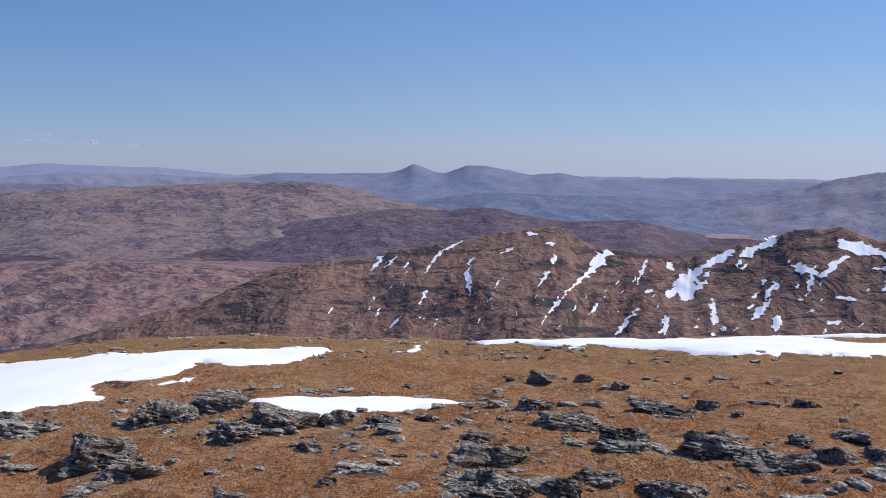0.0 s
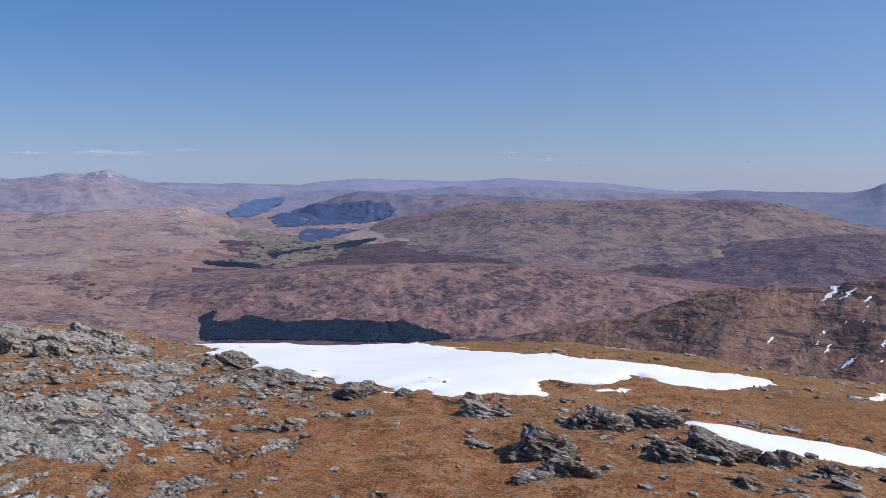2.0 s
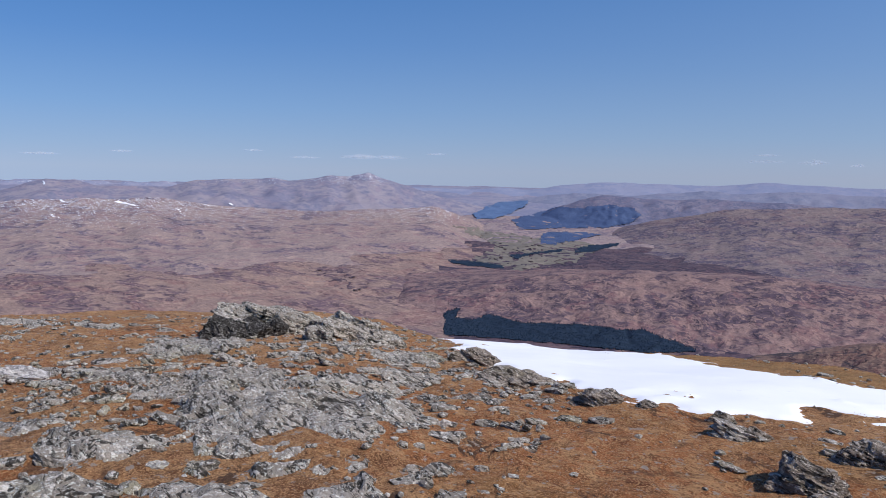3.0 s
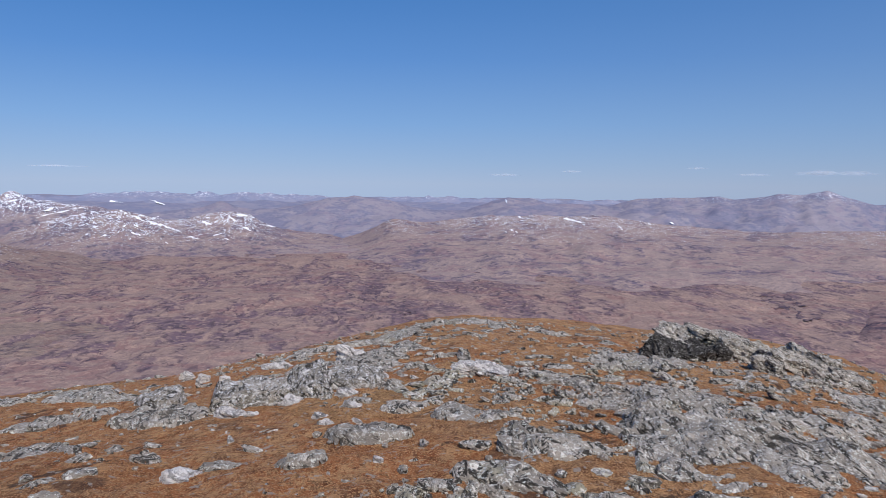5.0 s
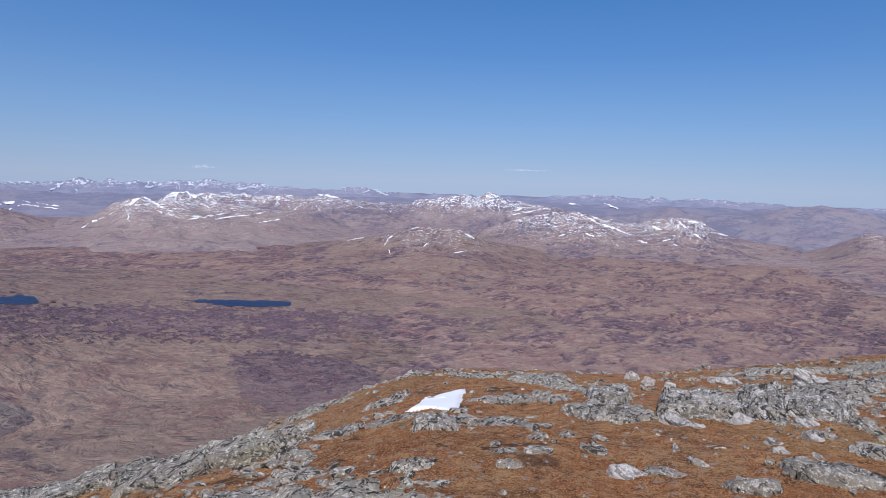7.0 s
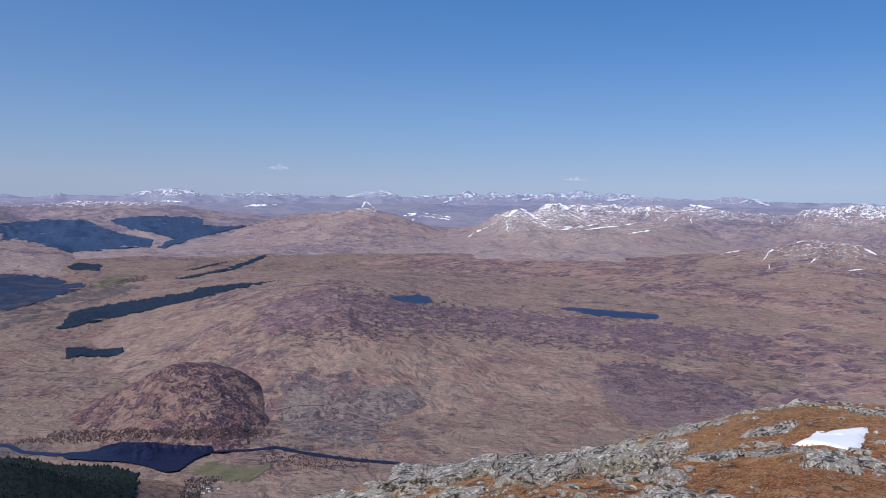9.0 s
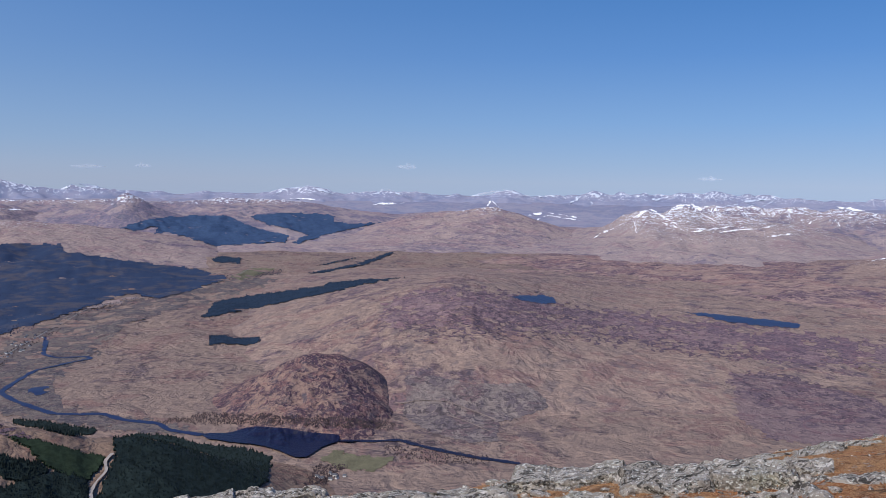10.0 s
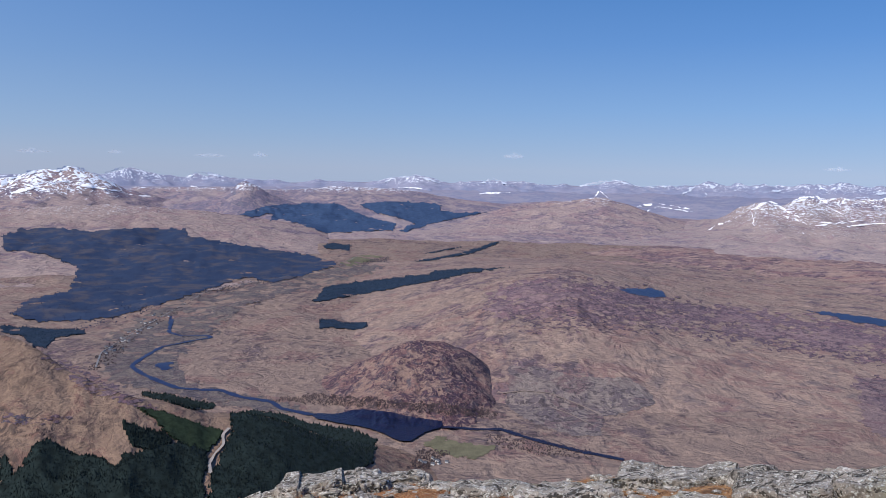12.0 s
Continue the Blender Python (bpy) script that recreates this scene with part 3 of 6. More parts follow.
Hill("long haze-blue mountain with two tops", [(49, 2.6), (52, 1.9), (53.8, 1.35), (55.4, 0.93), (56.8, 0.4), (57.7, 0.16), (58.4, 0.25), (59.3, 0.55), (60.4, 0.42), (61.5, 0.6), (63.5, 0.85), (64.5, 0.7), (66.5, 0.8), (68.2, 0.9), (70.2, 0.95), (72.1, 1.5), (75.1, 1.4), (76.5, 1.45), (78.3, 1.05), (79.6, 0.87), (80.4, 1.1), (81.7, 1.5), (83, 2.0), (85.7, 2.0),
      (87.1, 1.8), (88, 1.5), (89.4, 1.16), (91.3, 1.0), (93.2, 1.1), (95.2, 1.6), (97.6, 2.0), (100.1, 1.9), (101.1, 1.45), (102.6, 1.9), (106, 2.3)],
     3550, 1000, moor("hazy_mountain", 0.40, size=1.5, snow=(-85, -20, 0.36, 20)), soft=0.25, curve=1.1, rough=0.17, ragged=0.06)
Hill("distant haze-blue hills with two pointed tops", [(-46, 1.2), (-25.7, 1.2), (-16.8, 1.15), (-11.2, 1.25), (-8.4, 0.75), (-6.1, 1.0), (-5, 0.75), (-3.5, 0.45), (-2.6, 0.27), (-1.3, 0.27), (-0.6, 0.52), (0.3, 0.85), (1.3, 0.74), (2.5, 0.28), (2.9, 0.2), (3.6, 0.58), (4.6, 0.85), (6.8, 0.95), (13.1, 0.9), (15.1, 1.3), (19, 1.3)],
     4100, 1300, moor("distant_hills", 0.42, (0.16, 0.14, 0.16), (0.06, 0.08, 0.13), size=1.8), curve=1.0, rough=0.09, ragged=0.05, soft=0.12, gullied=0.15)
Hill("distant haze-blue plateau", [(14, 1.3), (18, 0.9), (21.2, 0.6), (24.3, 0.5), (26.4, 0.44), (28.6, 0.34), (29.7, 0.46), (31.9, 0.66), (34.3, 0.62), (38, 0.56), (40.3, 0.6), (42.8, 0.82), (45.4, 1.3), (47.4, 1.1), (49.2, 1.28), (52, 1.25), (60, 1.2)],
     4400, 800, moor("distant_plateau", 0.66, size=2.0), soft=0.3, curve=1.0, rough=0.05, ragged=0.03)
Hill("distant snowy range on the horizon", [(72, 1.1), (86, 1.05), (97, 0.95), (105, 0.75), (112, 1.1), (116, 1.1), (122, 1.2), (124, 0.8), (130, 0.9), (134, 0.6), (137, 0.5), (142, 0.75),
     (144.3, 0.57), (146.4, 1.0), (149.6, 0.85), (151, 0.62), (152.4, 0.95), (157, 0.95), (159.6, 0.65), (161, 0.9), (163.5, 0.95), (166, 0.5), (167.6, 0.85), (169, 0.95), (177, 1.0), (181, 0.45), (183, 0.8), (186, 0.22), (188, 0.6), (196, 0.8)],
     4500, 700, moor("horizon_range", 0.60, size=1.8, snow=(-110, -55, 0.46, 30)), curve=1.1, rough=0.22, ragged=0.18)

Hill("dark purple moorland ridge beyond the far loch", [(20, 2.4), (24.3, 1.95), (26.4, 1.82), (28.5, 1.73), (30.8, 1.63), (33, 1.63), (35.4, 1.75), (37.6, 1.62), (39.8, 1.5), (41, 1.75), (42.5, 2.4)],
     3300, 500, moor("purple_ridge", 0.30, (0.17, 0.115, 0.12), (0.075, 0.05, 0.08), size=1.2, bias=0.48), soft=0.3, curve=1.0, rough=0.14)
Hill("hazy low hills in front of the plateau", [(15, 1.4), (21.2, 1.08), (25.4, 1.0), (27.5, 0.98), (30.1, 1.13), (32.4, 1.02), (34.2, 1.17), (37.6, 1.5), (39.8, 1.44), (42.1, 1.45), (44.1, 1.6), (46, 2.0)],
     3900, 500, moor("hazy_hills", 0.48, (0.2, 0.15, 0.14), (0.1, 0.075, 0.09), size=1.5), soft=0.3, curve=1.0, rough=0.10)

for h in HILLS:
    bs = np.arange(h.lo, h.hi + 0.01, h.columns * (1.25 if h.away > 2500 else 1.0))
    rs = np.concatenate([np.linspace(h.away - h.depth, h.away, h.rows if h.away < 2500 else 34), h.away + np.linspace(0.02, 1, 8) * h.back * h.depth])
    rs = rs[rs < 4960]
    HB, HR = np.meshgrid(bs, rs, indexing="ij")
    HR = HR + h.shift(HB)
    HX, HY = polar(HB, HR)
    tagged(sheet("hill", HX, HY, np.maximum(h.z(HB, HR), FLOOR - 60), h.material), h.label, "hill", kind="structure")

# what is met first along each line of sight, for laying woods, water and snow upon the land
LOOK_B = np.arange(-45, 210, 0.15)
LOOK_R = np.geomspace(150, 4900, 800)
LB, LR = np.meshgrid(LOOK_B, LOOK_R, indexing="ij")
LX, LY = polar(LB, LR)
LAND = ground_z(LX, LY)
for h in HILLS:
    s = (LOOK_B > h.lo) & (LOOK_B < h.hi)
    LAND[s] = np.maximum(LAND[s], h.z(LB[s], LR[s]))
SIGHT = np.maximum.accumulate((LAND - EYE) / LR, axis=1)


def met(bearing, dip):
    """Distance and height of the land in a direction."""
    f = np.clip((np.asarray(bearing) - LOOK_B[0]) / 0.15, 0, len(LOOK_B) - 2)
    i = f.astype(int)
    out = np.zeros(len(f))
    for k, (c, d) in enumerate(zip(i, dip)):
        a = SIGHT[c] + (SIGHT[c + 1] - SIGHT[c]) * (f[k] - c)
        out[k] = np.interp(-math.tan(radians(d)), a + np.arange(len(a)) * 1e-9, LOOK_R)
    return out, EYE - out * np.tan(np.radians(dip))


def inside(poly, x, y):
    x, y = np.asarray(x), np.asarray(y)
    odd = np.zeros(x.shape, bool)
    for (x0, y0), (x1, y1) in zip(poly, poly[1:] + poly[:1]):
        cut = (y0 > y) != (y1 > y)
        odd ^= cut & (x < (x1 - x0) * (y - y0) / ((y1 - y0) or 1e-9) + x0)
    return odd


def draped(name, outline, material, label, category, lift=0.6, step=0.08, wobble=0.12, kind="structure", patchy=None, pull=0.0012, grain=2.6):
    """A patch laid upon the land within an outline of bearings and dips."""
    bs = [p[0] for p in outline]
    ds = [p[1] for p in outline]
    nb = np.arange(min(bs) - step, max(bs) + 2 * step, step)
    nd = np.arange(min(ds) - step / 2, max(ds) + step, step / 2)
    PB, PD = np.meshgrid(nb, nd, indexing="ij")
    ok = inside(outline, PB + wobble * rolling(PB * 2.5, PD * 5, 71, 4), PD + wobble * 0.5 * rolling(PB * 2.5, PD * 5, 75, 4))
    if patchy is not None:
        ok &= rolling(PB * grain, PD * grain * 3.5, 78, 6, 0.66) > patchy
    used = np.zeros_like(ok)
    used[:-1, :-1] = ok[:-1, :-1] & ok[1:, :-1] & ok[:-1, 1:] & ok[1:, 1:]
    r, z = met(PB.ravel(), PD.ravel())
    x, y = polar(PB.ravel(), r * (1 - pull))
    i, j = np.nonzero(used)
    m = PB.shape[1]
    q = np.stack([i * m + j, (i + 1) * m + j, (i + 1) * m + j + 1, i * m + j + 1], -1)
    rq = r[q]
    q = q[rq.max(1) < rq.min(1) * 1.2]
    if not len(q):
        return None
    keep, q = np.unique(q, return_inverse=True)
    co = np.stack([x, y, z + lift], -1)[keep]
    return tagged(quad_mesh(name, co, q.reshape(-1, 4)[:, ::-1], material), label, category, kind=kind)


def wood(outline, count, tall, material, label, seed=1, under=True, ragged=0.3, wide=1.0):
    """A plantation: many narrow cones upon the land."""
    rng = np.random.default_rng(seed)
    bs, ds = [p[0] for p in outline], [p[1] for p in outline]
    b, d = rng.uniform(min(bs), max(bs), count * 4), rng.uniform(min(ds), max(ds), count * 4)
    ok = inside(outline, b + ragged * rolling(b * 2.5, d * 5, 71, 4), d + ragged * 0.5 * rolling(b * 2.5, d * 5, 75, 4))
    b, d = b[ok][:count], d[ok][:count]
    r, z = met(b, d)
    x, y = polar(b, r)
    n = len(b)
    h = tall * rng.uniform(0.6, 1.25, n)
    w = wide * h * rng.uniform(0.20, 0.30, n)
    a = np.arange(4) * np.pi / 2
    turn = rng.uniform(0, 6.28, n)
    ring = lambda k, up: np.stack([x[:, None] + k * w[:, None] * np.cos(a + turn[:, None]), y[:, None] + k * w[:, None] * np.sin(a + turn[:, None]), (z + up * h)[:, None] + 0 * a], -1)
    tip = np.stack([x + w * rng.uniform(-0.1, 0.1, n), y, z + h], -1)[:, None]
    co = np.concatenate([ring(1.0, -0.05), ring(0.75, 0.42), tip], 1).reshape(-1, 3)
    base = np.arange(n)[:, None] * 9
    tri = []
    for k in range(4):
        l = (k + 1) % 4
        tri += [(k, l, 4 + l), (k, 4 + l, 4 + k), (4 + k, 4 + l, 8)]
    faces = (base[:, :, None] + np.array(tri)[None]).reshape(-1, 3)
    trees = tagged(quad_mesh("conifer_wood", co, faces, material, False), label, "wood", kind="stuff")
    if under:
        # added sheet in the trees' colour stands in for the shaded gaps
        draped("wood_gap_sheet", outline, material, "dark sheet under a conifer plantation, filling gaps between trees", "wood", 1.0, 0.12, ragged, pull=0.0025)
    return trees


# ---- woods ----
DARK_WOOD = "dark green conifer plantation on the glen's slope"
wood([(179.9, 18.05), (178.1, 17.94), (176.2, 18.27), (173.7, 19.08), (170.7, 19.64), (168.6, 20.38), (168.7, 20.84), (168.9, 21.99), (172.7, 24.29), (181.6, 24.56), (181.1, 22.01), (180.1, 20.31), (179.8, 19.2)], 7000, 1.9, M_TREES, DARK_WOOD, 2, True, 0.2, 1.2)
wood([(195.1, 19.29), (194.7, 19.25), (194.2, 20.47), (193, 18.8), (192.1, 18.52), (190.7, 19.77), (189.3, 19.97), (187.7, 21.04), (187.5, 20.21), (186.1, 20.17), (184.7, 19.88), (183.3, 19.8), (181.6, 20.63), (181.5, 21.41), (181.9, 22.37), (181.6, 24.56), (195.2, 22.48)], 7000, 2.0, M_TREES, DARK_WOOD, 3, True, 0.2, 1.2)
wood([(187.4, 17.94), (186.4, 18.48), (184.5, 19.13), (184, 19.73), (185.4, 20.2), (186.7, 19.66), (187.2, 18.62)], 700, 2.4, M_TREES, DARK_WOOD, 4, True, 0.15)
wood([(186.4, 17.05), (184.2, 17.71), (182.4, 18.54), (180.3, 19.28), (180.6, 19.94), (181.5, 20.64), (183.1, 20.04), (184.5, 19.02), (185.1, 18.07)], 1500, 1.3, M_YOUNG, "lighter green young conifers beside a track", 5, True, 0.15, 1.6)
wood([(186.1, 16.01), (184.2, 16.36), (182.4, 16.91), (180.9, 17.3), (181, 17.63), (182.4, 17.64), (184.6, 16.81), (185.9, 16.38)], 700, 1.9, M_TREES, DARK_WOOD, 17, True, 0.12)
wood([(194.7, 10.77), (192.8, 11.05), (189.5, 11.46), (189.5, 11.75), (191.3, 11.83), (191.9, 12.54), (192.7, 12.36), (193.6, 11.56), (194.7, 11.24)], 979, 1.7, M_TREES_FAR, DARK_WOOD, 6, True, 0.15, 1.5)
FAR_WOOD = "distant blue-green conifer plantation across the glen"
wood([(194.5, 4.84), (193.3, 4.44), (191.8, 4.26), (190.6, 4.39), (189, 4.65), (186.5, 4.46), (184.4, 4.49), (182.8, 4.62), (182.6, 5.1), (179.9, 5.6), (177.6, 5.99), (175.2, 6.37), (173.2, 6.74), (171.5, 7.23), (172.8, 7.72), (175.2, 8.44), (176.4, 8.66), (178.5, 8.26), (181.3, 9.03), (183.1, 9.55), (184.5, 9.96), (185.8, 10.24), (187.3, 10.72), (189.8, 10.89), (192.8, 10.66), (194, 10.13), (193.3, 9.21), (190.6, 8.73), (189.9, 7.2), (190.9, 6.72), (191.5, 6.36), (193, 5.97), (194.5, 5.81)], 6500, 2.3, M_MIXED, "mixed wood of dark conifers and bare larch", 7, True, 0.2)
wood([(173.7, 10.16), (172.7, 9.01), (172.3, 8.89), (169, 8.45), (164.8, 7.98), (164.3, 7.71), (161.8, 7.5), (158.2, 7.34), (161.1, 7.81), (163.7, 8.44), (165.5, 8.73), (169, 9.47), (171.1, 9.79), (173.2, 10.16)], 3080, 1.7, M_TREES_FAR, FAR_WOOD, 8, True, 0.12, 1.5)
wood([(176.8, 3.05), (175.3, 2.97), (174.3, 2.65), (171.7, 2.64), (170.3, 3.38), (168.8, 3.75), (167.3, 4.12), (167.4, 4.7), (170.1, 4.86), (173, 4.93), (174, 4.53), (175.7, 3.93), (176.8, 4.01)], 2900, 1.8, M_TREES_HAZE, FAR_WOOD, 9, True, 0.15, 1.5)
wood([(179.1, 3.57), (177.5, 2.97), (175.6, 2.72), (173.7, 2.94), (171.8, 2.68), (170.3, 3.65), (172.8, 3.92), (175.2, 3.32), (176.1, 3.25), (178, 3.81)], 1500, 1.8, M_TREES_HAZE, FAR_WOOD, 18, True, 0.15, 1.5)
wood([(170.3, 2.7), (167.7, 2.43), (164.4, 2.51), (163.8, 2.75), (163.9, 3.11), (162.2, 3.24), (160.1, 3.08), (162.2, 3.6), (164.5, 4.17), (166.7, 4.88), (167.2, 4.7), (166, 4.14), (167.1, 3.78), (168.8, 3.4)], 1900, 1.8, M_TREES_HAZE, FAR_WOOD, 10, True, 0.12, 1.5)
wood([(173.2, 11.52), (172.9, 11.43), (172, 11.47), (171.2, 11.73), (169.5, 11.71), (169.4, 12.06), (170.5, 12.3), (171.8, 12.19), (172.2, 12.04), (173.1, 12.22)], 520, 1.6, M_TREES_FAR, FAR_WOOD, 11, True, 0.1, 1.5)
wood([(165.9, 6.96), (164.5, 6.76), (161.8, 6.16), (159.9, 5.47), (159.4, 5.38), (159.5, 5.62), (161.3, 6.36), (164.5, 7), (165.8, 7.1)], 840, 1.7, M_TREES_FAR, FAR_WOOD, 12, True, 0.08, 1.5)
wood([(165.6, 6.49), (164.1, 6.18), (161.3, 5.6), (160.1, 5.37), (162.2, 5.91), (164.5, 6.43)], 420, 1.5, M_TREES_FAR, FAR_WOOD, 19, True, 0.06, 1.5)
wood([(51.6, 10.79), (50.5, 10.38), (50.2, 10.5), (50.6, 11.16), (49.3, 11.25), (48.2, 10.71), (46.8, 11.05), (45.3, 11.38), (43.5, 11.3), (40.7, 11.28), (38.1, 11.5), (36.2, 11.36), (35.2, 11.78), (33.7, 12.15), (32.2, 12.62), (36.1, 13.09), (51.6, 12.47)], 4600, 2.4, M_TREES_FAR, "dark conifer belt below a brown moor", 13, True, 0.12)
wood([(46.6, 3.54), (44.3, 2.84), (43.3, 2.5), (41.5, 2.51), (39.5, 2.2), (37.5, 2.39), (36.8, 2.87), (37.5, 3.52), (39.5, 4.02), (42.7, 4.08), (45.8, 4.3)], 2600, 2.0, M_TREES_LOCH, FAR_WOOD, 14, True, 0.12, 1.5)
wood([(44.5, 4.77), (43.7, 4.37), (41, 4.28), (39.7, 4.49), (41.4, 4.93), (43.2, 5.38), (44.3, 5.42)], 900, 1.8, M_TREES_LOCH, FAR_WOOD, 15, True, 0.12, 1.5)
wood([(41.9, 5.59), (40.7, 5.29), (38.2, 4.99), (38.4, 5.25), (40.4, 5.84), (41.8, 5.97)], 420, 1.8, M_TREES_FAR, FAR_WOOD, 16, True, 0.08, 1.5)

# ---- water ----
draped("loch", [(174, 18.4), (172.0, 18.55), (169.9, 18.2), (167.5, 18.48), (165.7, 18.85), (163.4, 19.12), (163.55, 19.6), (164.5, 19.85), (166.1, 20.64), (167.0, 20.56), (168.3, 20.0), (169.6, 19.58), (171.7, 19.2), (173.4, 18.85)], M_DEEP, "dark blue river loch with a long shallow inlet", "loch", 1.4, 0.05, 0.06)
draped("loch", [(137.6, 9.24), (135.5, 9.21), (132.7, 9.33), (129.7, 9.42), (129.8, 9.8), (132.2, 9.86), (134.8, 9.67)], M_WATER, "long narrow blue hill loch on the moor", "loch", 0.5, 0.04, 0.14)
draped("loch", [(150.3, 8.69), (147.9, 8.48), (146.8, 8.72), (146.7, 9.13), (148.8, 9.09)], M_WATER, "small blue hill loch above the crags", "loch", 0.5, 0.04, 0.14)
draped("loch", [(49.5, 3.22), (48.7, 2.68), (47.4, 2.19), (45.2, 2.04), (45.3, 2.35), (46.6, 3.15), (47.9, 3.57), (49.2, 3.6)], M_WATER_FAR, "far haze-blue loch filling the glen", "loch", 3.0, 0.06, 0.10, pull=0.004)
draped("pond", [(185.0, 14.2), (184.1, 14.15), (183.7, 14.6), (184.9, 14.65)], M_WATER, "small dark pond on the river flat", "pond", 0.5, 0.03, 0.25)


def ribbon(name, line, wide, material, label, category, lift=0.5):
    """A band upon the land along a line of bearings and dips; wide in metres."""
    pts = []
    for (b0, d0), (b1, d1) in zip(line, line[1:]):
        n = max(2, int(math.hypot(b1 - b0, (d1 - d0) * 2) / 0.12))
        pts += [(b0 + (b1 - b0) * k / n, d0 + (d1 - d0) * k / n) for k in range(n)]
    pts = np.array(pts + [line[-1]])
    for _ in range(6):
        pts[1:-1] = (pts[:-2] + 2 * pts[1:-1] + pts[2:]) / 4
    r, z = met(pts[:, 0], pts[:, 1])
    x, y = polar(pts[:, 0], r)
    t = np.gradient(np.stack([x, y], -1), axis=0)
    t /= np.linalg.norm(t, axis=1)[:, None] + 1e-9
    half = wide / 2 * (1 + 0.3 * rolling(np.arange(len(x)) * 0.3, np.zeros(len(x)), 5, 3))
    xs = np.stack([x - t[:, 1] * half, x + t[:, 1] * half], 1)
    ys = np.stack([y + t[:, 0] * half, y - t[:, 0] * half], 1)
    return tagged(sheet(name, xs, ys, np.stack([z + lift, z + lift], 1), material), label, category, kind="structure")


ribbon("river", [(183.8, 10.87), (184.1, 12.01), (183.2, 12.34), (181.4, 12.39), (181, 12.55), (182.3, 12.69), (184.6, 13.02), (186.1, 13.82), (186.7, 14.23), (185.9, 14.85), (184.6, 15.53), (183.6, 16), (181.9, 16.26), (180.5, 16.36), (179.1, 16.95), (176.7, 17.43), (176.1, 17.93), (173.7, 18.5)], 5.5, M_WATER, "winding dark blue river on the glen's floor", "river")
ribbon("river", [(163.8, 19.43), (162.4, 19.51), (161, 19.6), (158.8, 19.52), (157.1, 19.96), (155.2, 20.33), (152.6, 20.72), (149.3, 21.02)], 5.5, M_DEEP, "dark river flowing out of the loch", "river")
M_TRACK = plain("gravel_track", (0.32, 0.28, 0.25), 0.95, 0.1, 0.2, 5)
ribbon("track", [(179.9, 19.19), (180.4, 19.61), (180.3, 20.29), (181, 20.9), (181.4, 21.53), (181.3, 22.2)], 1.7, M_TRACK, "pale gravel forest track", "track", 1.2)
M_FIELD = plain("green_field", (0.158, 0.143, 0.088), 0.95, 0.1, 0.3, 40)
draped("field", [(165, 20.68), (163.9, 20.14), (161.5, 20.57), (159.1, 20.75), (160.1, 21.46), (161.1, 21.82), (163.7, 21.37)], M_FIELD, "green pasture beside the river", "field", 0.4, 0.06, 0.3)
M_FELLED = moor("felled_ground", 0.0, (0.185, 0.145, 0.128), (0.125, 0.096, 0.098), size=0.5, bias=0.48, tilt=0.25)
FELLED = "grey-brown felled plantation on the hillside"
draped("felled_area", [(158.4, 14.78), (156.1, 14.76), (153.1, 15.32), (151.4, 15.23), (149.1, 15.13), (147.3, 16.21), (147.1, 16.81), (149.1, 17.64), (150.9, 18.09), (151.1, 19.49), (153.2, 19.67), (156.4, 18.97), (158.6, 17.81), (158.4, 16.43)], M_FELLED, FELLED, "felled wood", 0.25, 0.07, 0.15, pull=0.0006)
draped("felled_area", [(134.3, 13.3), (130.6, 13.0), (124.5, 14.0), (122.5, 15), (124, 17.5), (131.5, 17.5), (133.5, 16.3)], moor("cleared_moor", 0.02, (0.18, 0.12, 0.112), (0.115, 0.075, 0.085), size=0.5, bias=0.5, tilt=0.25), "purple-brown cleared ground on the moor", "felled wood", 0.25, 0.07, 0.4, pull=0.0006)
draped("field", [(171.6, 7.18), (170.4, 6.56), (168.9, 6.5), (168.1, 6.65), (169.3, 7.1), (171, 7.48)], M_FIELD, "green pasture on the glen's floor", "field", 0.4, 0.06, 0.2)

M_FLAT = moor("river_flat", 0.03, (0.135, 0.104, 0.085), (0.08, 0.062, 0.064), size=0.3, bias=0.5)
draped("river_flat", [(188.9, 13.7), (188.4, 12.2), (185.9, 10.8), (182.8, 9.3), (178.8, 8.8), (173.3, 7.8), (171.2, 7.2), (167.7, 7.4), (169.5, 8.0), (173.3, 9.1), (176.3, 9.7), (178.8, 10.4), (180.7, 12.2), (182.3, 13.1),
    (183.7, 14.1), (182.7, 15.6), (179.3, 16.6), (175.5, 17.6), (173.4, 18.3), (178.5, 17.9), (182.9, 16.7), (186.4, 15.8), (188.3, 14.9)], M_FLAT, "grey-brown marshy flat beside the winding river", "marsh", 0.2, 0.07, 0.5)
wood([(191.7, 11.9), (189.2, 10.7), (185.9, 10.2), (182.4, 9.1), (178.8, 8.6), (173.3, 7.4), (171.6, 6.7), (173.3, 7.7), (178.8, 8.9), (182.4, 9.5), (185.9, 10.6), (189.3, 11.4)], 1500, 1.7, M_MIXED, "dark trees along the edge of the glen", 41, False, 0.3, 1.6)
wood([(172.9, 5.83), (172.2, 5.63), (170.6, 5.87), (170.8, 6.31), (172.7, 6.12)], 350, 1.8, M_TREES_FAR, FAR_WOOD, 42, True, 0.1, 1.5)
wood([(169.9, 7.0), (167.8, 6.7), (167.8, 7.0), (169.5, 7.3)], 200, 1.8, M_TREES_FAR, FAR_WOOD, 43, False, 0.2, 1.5)

